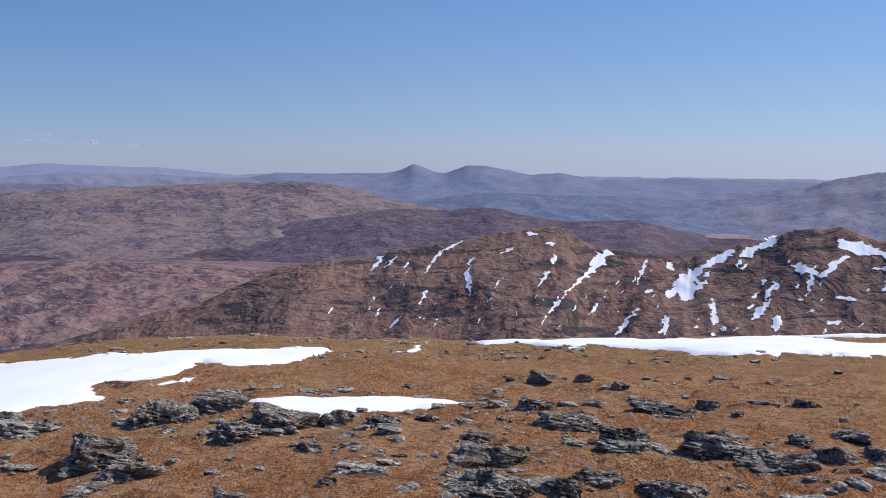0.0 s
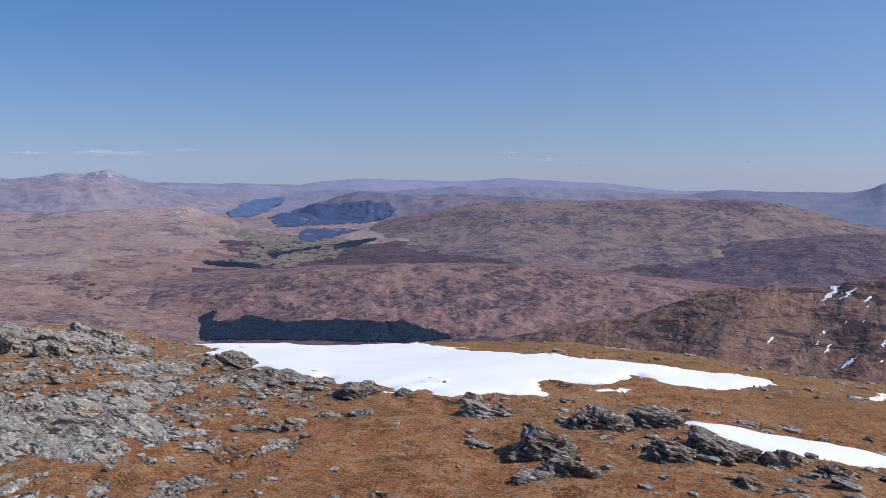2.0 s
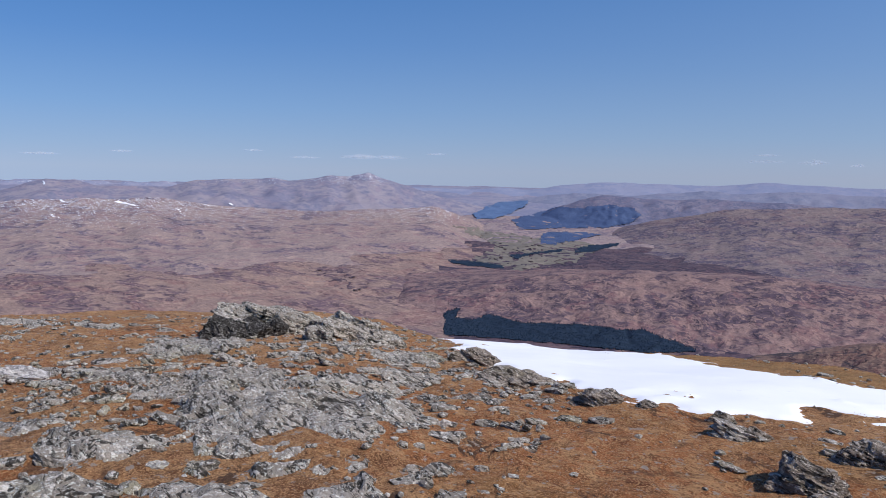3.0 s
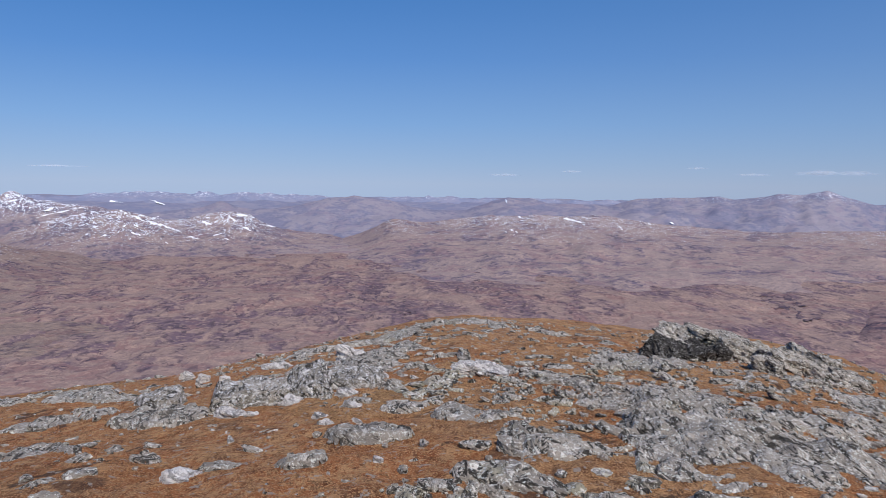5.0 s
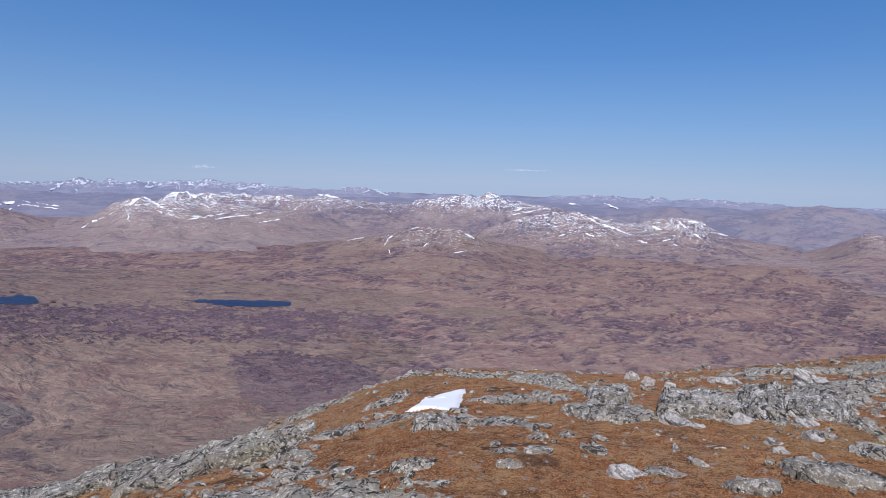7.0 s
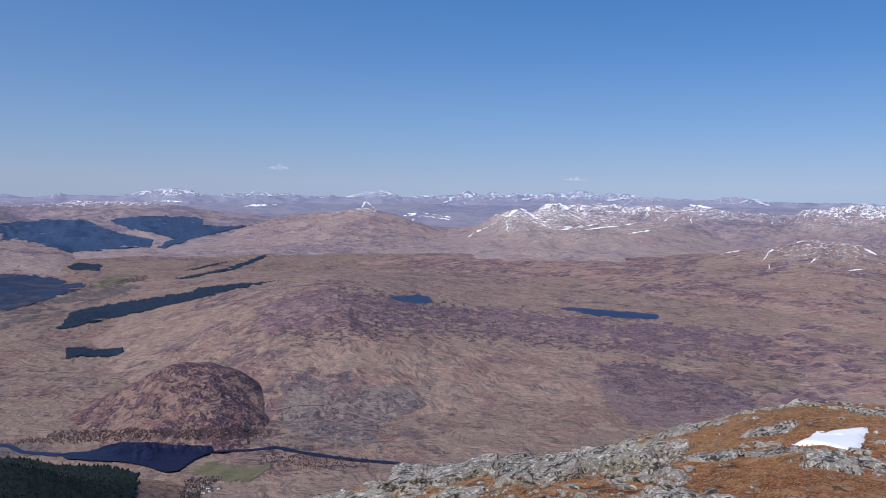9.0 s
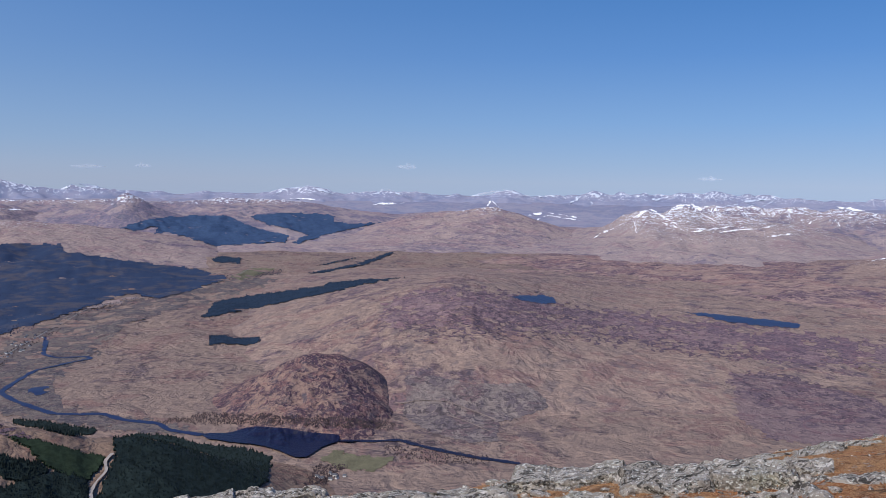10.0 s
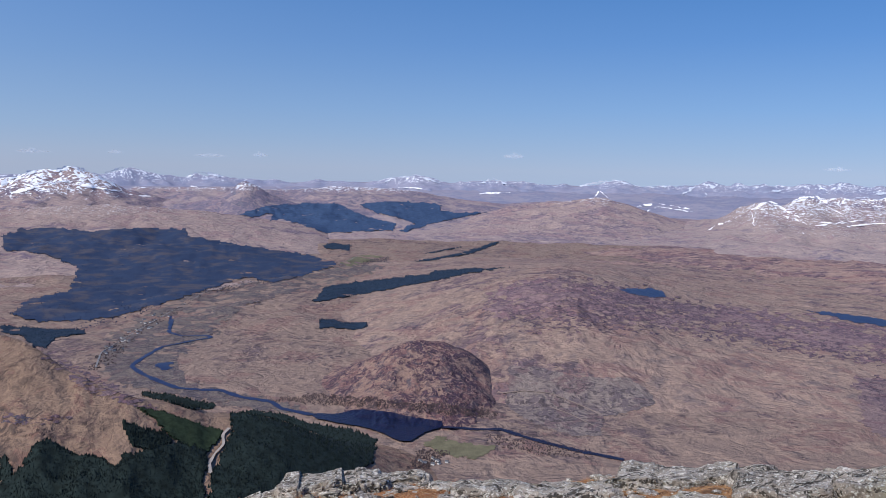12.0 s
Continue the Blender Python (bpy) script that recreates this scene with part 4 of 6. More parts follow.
# ---- heather, crags and bare woods ----
M_HEATH = moor("dark_heather", 0.04, (0.165, 0.105, 0.10), (0.085, 0.052, 0.062), (0.06, 0.053, 0.065), 0.35, 0.46)
M_PURPLE = moor("purple_heather", 0.05, (0.20, 0.125, 0.118), (0.135, 0.08, 0.088), size=0.6, bias=0.48)
draped("heather", [(156.5, 7.9), (150.1, 8.2), (145.9, 9.2), (138.3, 9.6), (130, 9.9), (122, 10.4), (122, 11.9), (132.6, 12.3), (138.2, 11.6), (143.9, 11.3), (147.9, 11.2), (154.2, 11.3), (160.5, 11.1), (159.5, 9.0)], M_PURPLE, "purple-brown heather on top of the moorland shelf", "heather", 0.1, 0.07, 1.0, patchy=-0.42, pull=0.0003, grain=0.9)
HEATH = "dark purple heather and broken crag on the moor"
draped("heather", [(159.3, 11.7), (157.2, 10), (150, 9.2), (143.9, 10.2), (138.2, 10.9), (132.4, 11.3), (132.3, 12.4), (138.1, 12.3), (143.8, 11.9), (149.9, 11.7), (156.3, 12.3)], M_HEATH, HEATH, "heather", 0.2, 0.06, 0.9, patchy=-0.07, pull=0.0005)
draped("heather", [(156.8, 8.4), (153.8, 7.9), (150, 8.4), (146.7, 9.2), (142, 9.5), (142, 10.1), (150, 9.6), (154.2, 8.8)], M_HEATH, HEATH, "heather", 0.2, 0.06, 0.7, patchy=-0.07, pull=0.0005)
draped("heather", [(91.9, 8.6), (90.8, 8.4), (90.6, 7.9), (89.2, 7.6), (88.7, 8), (89.4, 8.8), (88.4, 9.1), (87.2, 9.3), (86.5, 10), (87.7, 10.1), (88.6, 9.5), (90.1, 9.1)], M_HEATH, HEATH, "heather", 0.25, 0.05, 0.3, patchy=-0.3)
draped("heather", [(62.3, 7.6), (59.7, 7.2), (57.1, 8.9), (58.8, 9.1)], M_HEATH, HEATH, "heather", 0.25, 0.06, 0.5, patchy=-0.05)
draped("heather", [(192.61, 12.27), (191.42, 12.76), (189.7, 14.19), (187.54, 15.55), (185.87, 16.76), (184.15, 17.82), (185.31, 17.59), (187.94, 16.4), (189.74, 15.6), (190.79, 14.72), (192.13, 13.37)], M_HEATH, "dark crag and heather along the spur's crest", "heather", 0.25, 0.04, 0.3, patchy=-0.12, pull=0.0006)
draped("heather", [(194.94, 16.28), (192.96, 16.92), (190.51, 17.13), (190.53, 17.51), (192.98, 17.44), (194.97, 17.0)], M_HEATH, "dark crag and heather along the spur's crest", "heather", 0.25, 0.04, 0.3, patchy=-0.1, pull=0.0006)
# pasture colour with some blue haze painted in
M_GLEN = plain("hazed_pasture", (0.205, 0.178, 0.15), 0.95, 0.1, 0.3, 60)
draped("glen_floor", [(51.1, 4), (45.9, 4.7), (41.7, 4.9), (39.6, 5.3), (41.6, 6.6), (45.8, 7.4), (50.1, 7), (47.6, 5.6)], M_GLEN, "pale green pasture on a far glen's floor", "field", 0.6, 0.06, 0.3, patchy=-0.6, pull=0.002)
BELT = "thin belt of dark trees in the glen"
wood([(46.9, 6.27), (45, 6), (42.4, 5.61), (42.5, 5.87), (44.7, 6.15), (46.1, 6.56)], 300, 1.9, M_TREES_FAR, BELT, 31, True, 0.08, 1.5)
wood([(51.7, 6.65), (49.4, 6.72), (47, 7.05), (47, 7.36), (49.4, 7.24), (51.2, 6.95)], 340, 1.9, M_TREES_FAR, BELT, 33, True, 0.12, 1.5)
BARE = "bare brown birch wood near the river"
wood([(176.8, 17.3), (173.4, 16.9), (168.1, 17.5), (159.6, 18.1), (159.1, 18.8), (167.2, 18.2), (173.4, 17.8)], 1900, 1.0, M_TREES_WINTER, BARE, 34, False, 0.3, 2.2)
wood([(165.4, 21.1), (162.7, 21.2), (164.5, 22.5), (166.2, 22.5)], 420, 1.1, M_TREES_WINTER, BARE, 35, False, 0.3, 2.2)
wood([(160, 19.9), (151.6, 20.6), (152.1, 21.2), (156.4, 21.2), (160, 20.6)], 380, 1.0, M_TREES_WINTER, BARE, 36, False, 0.3, 2.2)
wood([(189.6, 14.3), (188.2, 12.6), (184.5, 10.6), (181, 9.0), (176.7, 8.2), (170, 6.6), (170.5, 7.2), (177, 8.7), (182, 9.9), (186, 12), (188, 14)], 2200, 1.6, M_TREES_WINTER, "bare trees along the road through the glen", 37, False, 0.3, 2.2)
M_ROAD = plain("road", (0.22, 0.21, 0.21), 0.9, 0.2, 0.2, 6)
ribbon("road", [(189, 14.1), (188.6, 13.1), (185.5, 11.4), (181.2, 9.1), (176.7, 8.4), (171.6, 7.4), (169.9, 6.5)], 1.6, M_ROAD, "grey road through the glen", "road", 0.6)

M_PALE = plain("pale_grass_bank", (0.29, 0.22, 0.185), 0.95, 0.1, 0.35, 10)
ribbon("grass_bank", [(158.8, 16.87), (157.1, 16.61), (155.1, 16.68), (153.4, 17.21), (151.2, 17.97)], 2.6, M_PALE, "pale grassy ride through felled ground", "ride", 0.6)
ribbon("grass_bank", [(155.1, 17.69), (153.7, 18.07), (151.8, 18.78)], 1.6, M_PALE, "pale grassy ride through felled ground", "ride", 0.6)


# ---- snow ----


def streak(b0, d0, b1, d1, wide, what="old snow lying in a gully of the ridge", grow=1.0, lift=0.16, pull=0.0009):
    """A snow streak that runs down a slope."""
    n = 14
    up, down = [], []
    run = math.hypot(b1 - b0, d1 - d0) or 1
    across = ((d1 - d0) / run, -(b1 - b0) / run)
    for k in range(n + 1):
        f = k / n
        b, d = b0 + (b1 - b0) * f, d0 + (d1 - d0) * f
        w = grow * wide * (0.25 + 0.75 * math.sin(math.pi * min(1, 0.12 + f * 0.85))) * (0.8 + 0.5 * float(rolling(b * 4, d * 4, 9, 2)))
        up.append((b - w / 2 * across[0], d - w / 2 * across[1]))
        down.append((b + w / 2 * across[0], d + w / 2 * across[1]))
    # streaks near the horizon take the copy with painted haze
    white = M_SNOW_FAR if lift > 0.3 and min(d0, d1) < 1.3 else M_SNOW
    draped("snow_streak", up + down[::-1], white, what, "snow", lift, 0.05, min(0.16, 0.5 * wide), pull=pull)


for s in ((5.1, 7.1, 6.1, 8.4, .35), (4.0, 7.3, 5.1, 8.2, .3), (-1, 6.1, .7, 6.9, .35), (.7, 6.9, 2, 8.6, .45), (-1.8, 7.3, -1.3, 8.4, .35), (-1.3, 8.4, -1.7, 10.3, .5), (1.8, 9.9, 2.5, 11.2, .35), (3.7, 11.8, 4.7, 12.8, .25)):
    streak(*s)
for s in ((9, 11.1, 9.4, 11.6, .2), (-5.8, 5.35, -6.7, 5.5, .3), (-7.3, 6.1, -8, 6.2, .4), (-5, 6.5, -3.9, 7.0, .25), (-8.2, 7.0, -7.8, 7.6, .7), (-7.6, 8.2, -6.8, 9.5, .4), (-12.2, 6.6, -10.8, 7.7, 1.1), (-11.4, 7.6, -8.9, 9.9, .5)):
    streak(*s)
for s in ((-8.9, 9.9, -7, 12.4, .4), (-7, 10.4, -6.8, 10.9, .25), (-5.3, 11.3, -5.1, 11.8, .2), (-11.5, 10.4, -10.7, 11.5, .3), (-9.8, 10.7, -9.4, 11.4, .25), (-14.9, 7.1, -14.1, 9.1, .4), (-14.4, 10.7, -12.8, 12.8, .5), (-16.3, 7.3, -16.8, 7.8, .5)):
    streak(*s)
for s in ((-23.7, 5.1, -21.3, 6.6, .9), (-20.9, 6.2, -18.3, 7.8, .6), (-18.7, 7.7, -16.4, 9.8, 1.4), (-19.1, 8.5, -17.2, 10, .9), (-16.5, 11.1, -16.3, 12.6, .5), (-19.6, 9.7, -19.8, 11.6, .7), (-23.8, 8.2, -23, 9.5, .7), (-23.5, 9.4, -22.3, 11, .6)):
    streak(*s)
for s in ((-24.1, 10.5, -23.8, 11.7, .6), (-24.7, 7, -26.5, 7.5, .9), (-26.1, 7.3, -25.7, 9.1, .7), (-27.4, 5.3, -32, 6.2, .9), (-28.1, 6.1, -26.5, 7.7, .6), (-27.6, 8.9, -28.8, 9.05, .4), (-27, 10.8, -28, 10.6, .3), (-32, 6.6, -29.5, 6.9, .5)):
    streak(*s)


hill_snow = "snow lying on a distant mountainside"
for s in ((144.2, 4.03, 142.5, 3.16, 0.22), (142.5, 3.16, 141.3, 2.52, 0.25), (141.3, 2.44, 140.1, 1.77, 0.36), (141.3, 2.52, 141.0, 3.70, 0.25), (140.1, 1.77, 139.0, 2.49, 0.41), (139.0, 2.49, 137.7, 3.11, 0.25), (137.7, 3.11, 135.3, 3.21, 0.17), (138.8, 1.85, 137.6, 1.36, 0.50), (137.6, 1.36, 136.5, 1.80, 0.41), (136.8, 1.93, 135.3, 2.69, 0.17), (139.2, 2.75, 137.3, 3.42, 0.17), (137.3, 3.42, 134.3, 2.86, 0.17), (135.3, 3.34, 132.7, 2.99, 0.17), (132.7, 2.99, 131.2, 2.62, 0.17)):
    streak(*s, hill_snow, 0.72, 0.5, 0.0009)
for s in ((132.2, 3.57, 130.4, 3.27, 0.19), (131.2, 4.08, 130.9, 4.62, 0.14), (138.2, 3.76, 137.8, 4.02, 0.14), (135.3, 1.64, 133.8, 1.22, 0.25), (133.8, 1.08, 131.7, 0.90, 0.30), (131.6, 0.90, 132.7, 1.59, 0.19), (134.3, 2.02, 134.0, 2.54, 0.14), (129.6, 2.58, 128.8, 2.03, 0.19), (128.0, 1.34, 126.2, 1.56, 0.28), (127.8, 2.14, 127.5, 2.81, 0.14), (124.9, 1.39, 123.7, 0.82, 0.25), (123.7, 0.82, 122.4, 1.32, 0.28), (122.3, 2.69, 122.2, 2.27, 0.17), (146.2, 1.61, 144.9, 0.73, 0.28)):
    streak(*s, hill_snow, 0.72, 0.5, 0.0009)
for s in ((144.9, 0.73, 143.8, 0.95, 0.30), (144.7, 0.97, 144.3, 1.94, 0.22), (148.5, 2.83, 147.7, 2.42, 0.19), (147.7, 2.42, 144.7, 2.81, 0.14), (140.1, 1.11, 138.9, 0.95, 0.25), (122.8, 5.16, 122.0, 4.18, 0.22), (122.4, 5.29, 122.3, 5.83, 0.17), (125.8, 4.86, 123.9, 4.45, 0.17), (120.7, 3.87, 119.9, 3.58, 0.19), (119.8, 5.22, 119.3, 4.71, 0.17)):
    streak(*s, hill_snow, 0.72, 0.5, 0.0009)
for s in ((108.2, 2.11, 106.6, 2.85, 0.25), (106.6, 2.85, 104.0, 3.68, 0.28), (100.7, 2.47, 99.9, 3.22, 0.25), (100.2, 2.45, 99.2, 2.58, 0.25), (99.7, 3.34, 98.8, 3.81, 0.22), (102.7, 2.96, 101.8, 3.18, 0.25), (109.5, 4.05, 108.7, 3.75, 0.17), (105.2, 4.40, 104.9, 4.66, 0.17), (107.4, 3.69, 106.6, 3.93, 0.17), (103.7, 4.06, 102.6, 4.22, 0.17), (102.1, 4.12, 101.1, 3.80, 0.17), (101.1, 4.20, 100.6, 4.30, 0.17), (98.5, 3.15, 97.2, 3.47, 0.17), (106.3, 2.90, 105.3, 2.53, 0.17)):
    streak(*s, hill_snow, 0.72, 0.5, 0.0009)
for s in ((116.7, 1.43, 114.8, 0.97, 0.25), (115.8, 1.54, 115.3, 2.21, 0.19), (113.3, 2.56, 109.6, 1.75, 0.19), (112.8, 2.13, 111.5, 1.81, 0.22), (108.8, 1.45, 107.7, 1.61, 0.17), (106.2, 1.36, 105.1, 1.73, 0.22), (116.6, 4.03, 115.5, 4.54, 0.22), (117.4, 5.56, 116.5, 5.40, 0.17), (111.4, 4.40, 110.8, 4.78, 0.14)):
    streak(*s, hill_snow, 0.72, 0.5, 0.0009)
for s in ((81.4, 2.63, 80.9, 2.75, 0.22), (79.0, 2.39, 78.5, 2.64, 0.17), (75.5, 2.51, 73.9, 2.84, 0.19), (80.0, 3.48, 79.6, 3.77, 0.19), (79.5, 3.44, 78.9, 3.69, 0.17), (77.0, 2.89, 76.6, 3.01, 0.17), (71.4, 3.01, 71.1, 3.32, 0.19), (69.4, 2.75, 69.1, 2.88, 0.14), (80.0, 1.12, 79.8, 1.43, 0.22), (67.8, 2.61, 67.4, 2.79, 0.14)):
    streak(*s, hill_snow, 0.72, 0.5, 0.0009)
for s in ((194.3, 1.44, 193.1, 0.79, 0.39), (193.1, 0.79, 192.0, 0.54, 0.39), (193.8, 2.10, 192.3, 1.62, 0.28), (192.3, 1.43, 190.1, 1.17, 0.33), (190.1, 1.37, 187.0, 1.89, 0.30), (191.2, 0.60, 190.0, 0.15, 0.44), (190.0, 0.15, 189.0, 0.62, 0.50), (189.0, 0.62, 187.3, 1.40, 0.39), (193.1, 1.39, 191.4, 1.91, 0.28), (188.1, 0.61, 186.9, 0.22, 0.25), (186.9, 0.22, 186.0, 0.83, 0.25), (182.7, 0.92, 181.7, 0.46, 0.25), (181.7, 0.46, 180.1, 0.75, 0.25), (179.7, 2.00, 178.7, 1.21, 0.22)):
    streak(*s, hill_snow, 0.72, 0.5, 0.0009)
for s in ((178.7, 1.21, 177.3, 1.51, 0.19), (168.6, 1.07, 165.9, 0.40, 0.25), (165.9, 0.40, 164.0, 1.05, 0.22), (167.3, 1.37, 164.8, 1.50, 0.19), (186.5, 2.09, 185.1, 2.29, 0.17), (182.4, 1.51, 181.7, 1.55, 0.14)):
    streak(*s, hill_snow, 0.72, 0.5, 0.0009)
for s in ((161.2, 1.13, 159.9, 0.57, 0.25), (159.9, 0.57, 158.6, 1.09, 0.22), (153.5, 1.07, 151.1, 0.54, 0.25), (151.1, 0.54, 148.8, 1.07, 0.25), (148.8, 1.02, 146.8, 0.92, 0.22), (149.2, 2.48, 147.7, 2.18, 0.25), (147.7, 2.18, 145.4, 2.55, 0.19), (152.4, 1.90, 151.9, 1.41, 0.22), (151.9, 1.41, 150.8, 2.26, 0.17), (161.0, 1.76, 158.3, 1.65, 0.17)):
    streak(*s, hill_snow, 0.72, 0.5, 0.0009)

crumbs = random.Random(12)
for k in range(90):
    b = crumbs.uniform(-31, 7)
    d = crumbs.uniform(7.6 if b > -20 else 6.5, 12.8)
    l = crumbs.uniform(0.15, 0.6)
    streak(b, d, b + l * crumbs.uniform(0.4, 0.9), d + l * crumbs.uniform(0.5, 1.2), crumbs.uniform(0.08, 0.22) * (1.7 if b < -14 else 1))


def site(bearing, dip, facing):
    """Place on the summit's ground in a direction, for an eye that faces some way."""
    ex, ey = polar(facing, ARM)
    r = np.geomspace(2.0, 60, 900)
    x, y = polar(bearing, r)
    x, y = x + ex, y + ey
    low = (EYE - summit_z(x, y)) / r
    k = int(np.argmax(low < math.tan(radians(dip)))) or int(np.argmin(low))
    return float(x[k]), float(y[k])


SNOWS = []


def snow_patch(label, facing, outline, thick, cell=0.05, holes=(), warp=1.0):
    poly = [site(*p, facing) for p in outline]
    SNOWS.append(poly)
    x0, x1 = min(p[0] for p in poly) - 0.2, max(p[0] for p in poly) + 0.2
    y0, y1 = min(p[1] for p in poly) - 0.2, max(p[1] for p in poly) + 0.2
    PX, PY = np.meshgrid(np.arange(x0, x1, cell), np.arange(y0, y1, cell), indexing="ij")
    wx, wy = PX + warp * 0.10 * rolling(PX * 1.6, PY * 1.6, 21, 5, 0.65), PY + warp * 0.14 * rolling(PX * 1.6, PY * 1.6, 28, 5, 0.65)
    ok = inside(poly, wx, wy)
    for hole in holes:
        ok &= ~inside([site(*p, facing) for p in hole], wx, wy)
    depth = ok.astype(float)
    for _ in range(5):
        p = np.pad(depth, 1)
        depth = np.where(ok, (p[:-2, 1:-1] + p[2:, 1:-1] + p[1:-1, :-2] + p[1:-1, 2:] + 2 * depth) / 6, 0)
    z = np.where(ok, np.maximum(summit_z(PX, PY) + 0.004, summit_z(PX, PY, 0.0) + (thick + 0.018) * ease(depth * 2 - 1)), summit_z(PX, PY) - 0.02)
    ring = np.pad(ok, 1)
    near = ok | ring[:-2, 1:-1] | ring[2:, 1:-1] | ring[1:-1, :-2] | ring[1:-1, 2:]
    used = near[:-1, :-1] & near[1:, :-1] & near[:-1, 1:] & near[1:, 1:]
    i, j = np.nonzero(used)
    m = PX.shape[1]
    q = np.stack([i * m + j, (i + 1) * m + j, (i + 1) * m + j + 1, i * m + j + 1], -1)
    keep, q = np.unique(q, return_inverse=True)
    co = np.stack([PX, PY, z], -1).reshape(-1, 3)[keep]
    return tagged(quad_mesh("snow_patch", co, q.reshape(-1, 4), M_SNOW), label, "snow")


snow_patch("broad white snowfield at the edge of the summit turf", 30, [(51.9, 12.7), (44.6, 13.0), (34.5, 13.1), (27.8, 13.7), (19, 14.1), (9.1, 14.1), (9.3, 14.5), (12.9, 15.3), (15.5, 15.2), (19, 14.8),
    (21.2, 15.5), (24.7, 15.4), (25.6, 16.1), (25, 16.9), (28.2, 16.7), (32.2, 16.9), (37.3, 16.7), (39.4, 16.2), (43.1, 15.9), (45, 15.4), (49, 14.2)], 0.012, warp=1.9)
snow_patch("long snowfield along the summit's brow", 0, [(-1.6, 13.8), (-4.6, 13.55), (-13.2, 12.95), (-21.2, 12.3), (-30.7, 11.2), (-36.2, 10.9), (-36.3, 12.2), (-29.9, 12.7), (-25, 13.2), (-18.6, 13.9), (-16.6, 13.7),
    (-11.6, 13.6), (-9.9, 14), (-4.7, 13.75), (-3.3, 14.05)], 0.02, holes=[[(-25.3, 12), (-30.7, 11.3), (-31.8, 11.7), (-28.5, 12)]], warp=1.8)
snow_patch("thin snow strip behind dark boulders", 0, [(16.7, 17.7), (12.9, 17.6), (10.4, 17.8), (4.2, 18), (-1.3, 18.3), (1.1, 18.8), (4.6, 18.9), (10.8, 19.1), (15.5, 18.3)], 0.03, 0.04)
snow_patch("small leftover of snow on turf", 0, [(4.6, 14.6), (2.2, 14.0), (2.6, 14.5)], 0.05)
snow_patch("small leftover of snow on turf", 0, [(22.6, 16.1), (21.1, 15.7), (18.2, 15.7), (19.5, 16.1)], 0.05)
snow_patch("small wedge of snow among grey slabs", 103, [(121.3, 17.8), (119.9, 16.7), (116.3, 15.9), (117.2, 17.7), (119.5, 17.4)], 0.004, 0.02, warp=0.35)
# ---- rocks of the summit ----
BALLS = {}


def ball(level):
    if level not in BALLS:
        bm = bmesh.new()
        bmesh.ops.create_icosphere(bm, subdivisions=level, radius=1)
        bm.verts.ensure_lookup_table()
        BALLS[level] = (np.array([v.co[:] for v in bm.verts]), np.array([[v.index for v in f.verts] for f in bm.faces]))
        bm.free()
    return BALLS[level]


# the foliation of the rock dips gently northward all over the summit
BED = np.array([0.16, 0.44, 0.88])


def rock_shape(seed, w, d, h, level=3, flat=False, layers=7, facing=0.0):
    """An angular block of foliated rock: plates that lie along the bedding, each broken back by its own amount along steep joints."""
    rng = np.random.default_rng(seed)
    p, faces = ball(level)
    half = np.array([w / 2, d / 2, h])
    way = p * half
    way /= np.linalg.norm(way, axis=1)[:, None]
    f = radians(facing)
    bed = BED + rng.normal(0, 0.05, 3)
    if flat:
        bed[:2] *= 0.55
    bed = np.array([bed[0] * math.cos(f) + bed[1] * math.sin(f), -bed[0] * math.sin(f) + bed[1] * math.cos(f), bed[2]])
    bed /= np.linalg.norm(bed)
    first = rng.uniform(0, math.pi)
    normals, cuts, steep = [], [], []
    for k in range(9):
        a = first + k * 2 * math.pi / 9 + rng.uniform(-0.28, 0.28)
        n = np.array([math.cos(a), math.sin(a), rng.uniform(-0.15, 0.40)])
        n = n - bed * (n @ bed) * 0.6
        normals.append(n / np.linalg.norm(n)), cuts.append(rng.uniform(0.66, 1.0)), steep.append(1.0)
    for k in range(2 if flat else 4):
        n = np.array([rng.normal(0, 0.8), rng.normal(0, 0.8), 1.0])
        normals.append(n / np.linalg.norm(n)), cuts.append(rng.uniform(0.72, 0.95)), steep.append(0.35)
    normals.append(bed), cuts.append(0.62 if flat else 0.80), steep.append(0.0)
    normals.append(np.array([0, 0, -1.0])), cuts.append(0.9), steep.append(0.0)
    normals, cuts, steep = np.array(normals), np.array(cuts), np.array(steep)
    reach_out = cuts * np.sqrt(((normals * half) ** 2).sum(1))
    toward = way @ normals.T
    inverse = np.where(toward > 0.02, toward, 1e-4)
    q = way * np.min(reach_out / inverse, axis=1)[:, None]
    thick = 2.0 * h / layers
    fs = 2.6 / max(w, d)
    s = q @ bed / thick + 0.8 * rolling(q[:, 0] * fs, q[:, 1] * fs, seed, 3) + rng.uniform()
    layer = np.floor(s)
    broken = np.stack([lattice(layer, layer * 0 + 13 * k, seed + 5) for k in range(len(cuts))], 1)
    back = 1 + (0.12 * broken - 0.08) * steep
    q = way * np.min(reach_out * back / inverse, axis=1)[:, None]
    edge = np.abs(s - layer - 0.5) > 0.40
    size = min(w, d)
    f1, f2 = 3.2 / size, 11.0 / size
    lump = rolling(q[:, 0] * f1 + q[:, 2] * f1 * 0.7, q[:, 1] * f1 - q[:, 2] * f1, seed + 9, 3, 0.6)
    along = q @ bed
    rib = rolling((q[:, 0] + 0.6 * q[:, 1]) * f1, along * 16.0 / h / 2, seed + 17, 3, 0.6)
    chip = 1 - np.abs(rolling(q[:, 0] * f2, q[:, 1] * f2 + q[:, 2] * f2, seed + 21, 3, 0.6))
    side = 1 - np.abs(way @ bed) ** 2
    q = q + way * (size * (0.085 * lump + side * (0.026 * rib - 0.012 * edge) - 0.045 * chip))[:, None]
    return q, faces


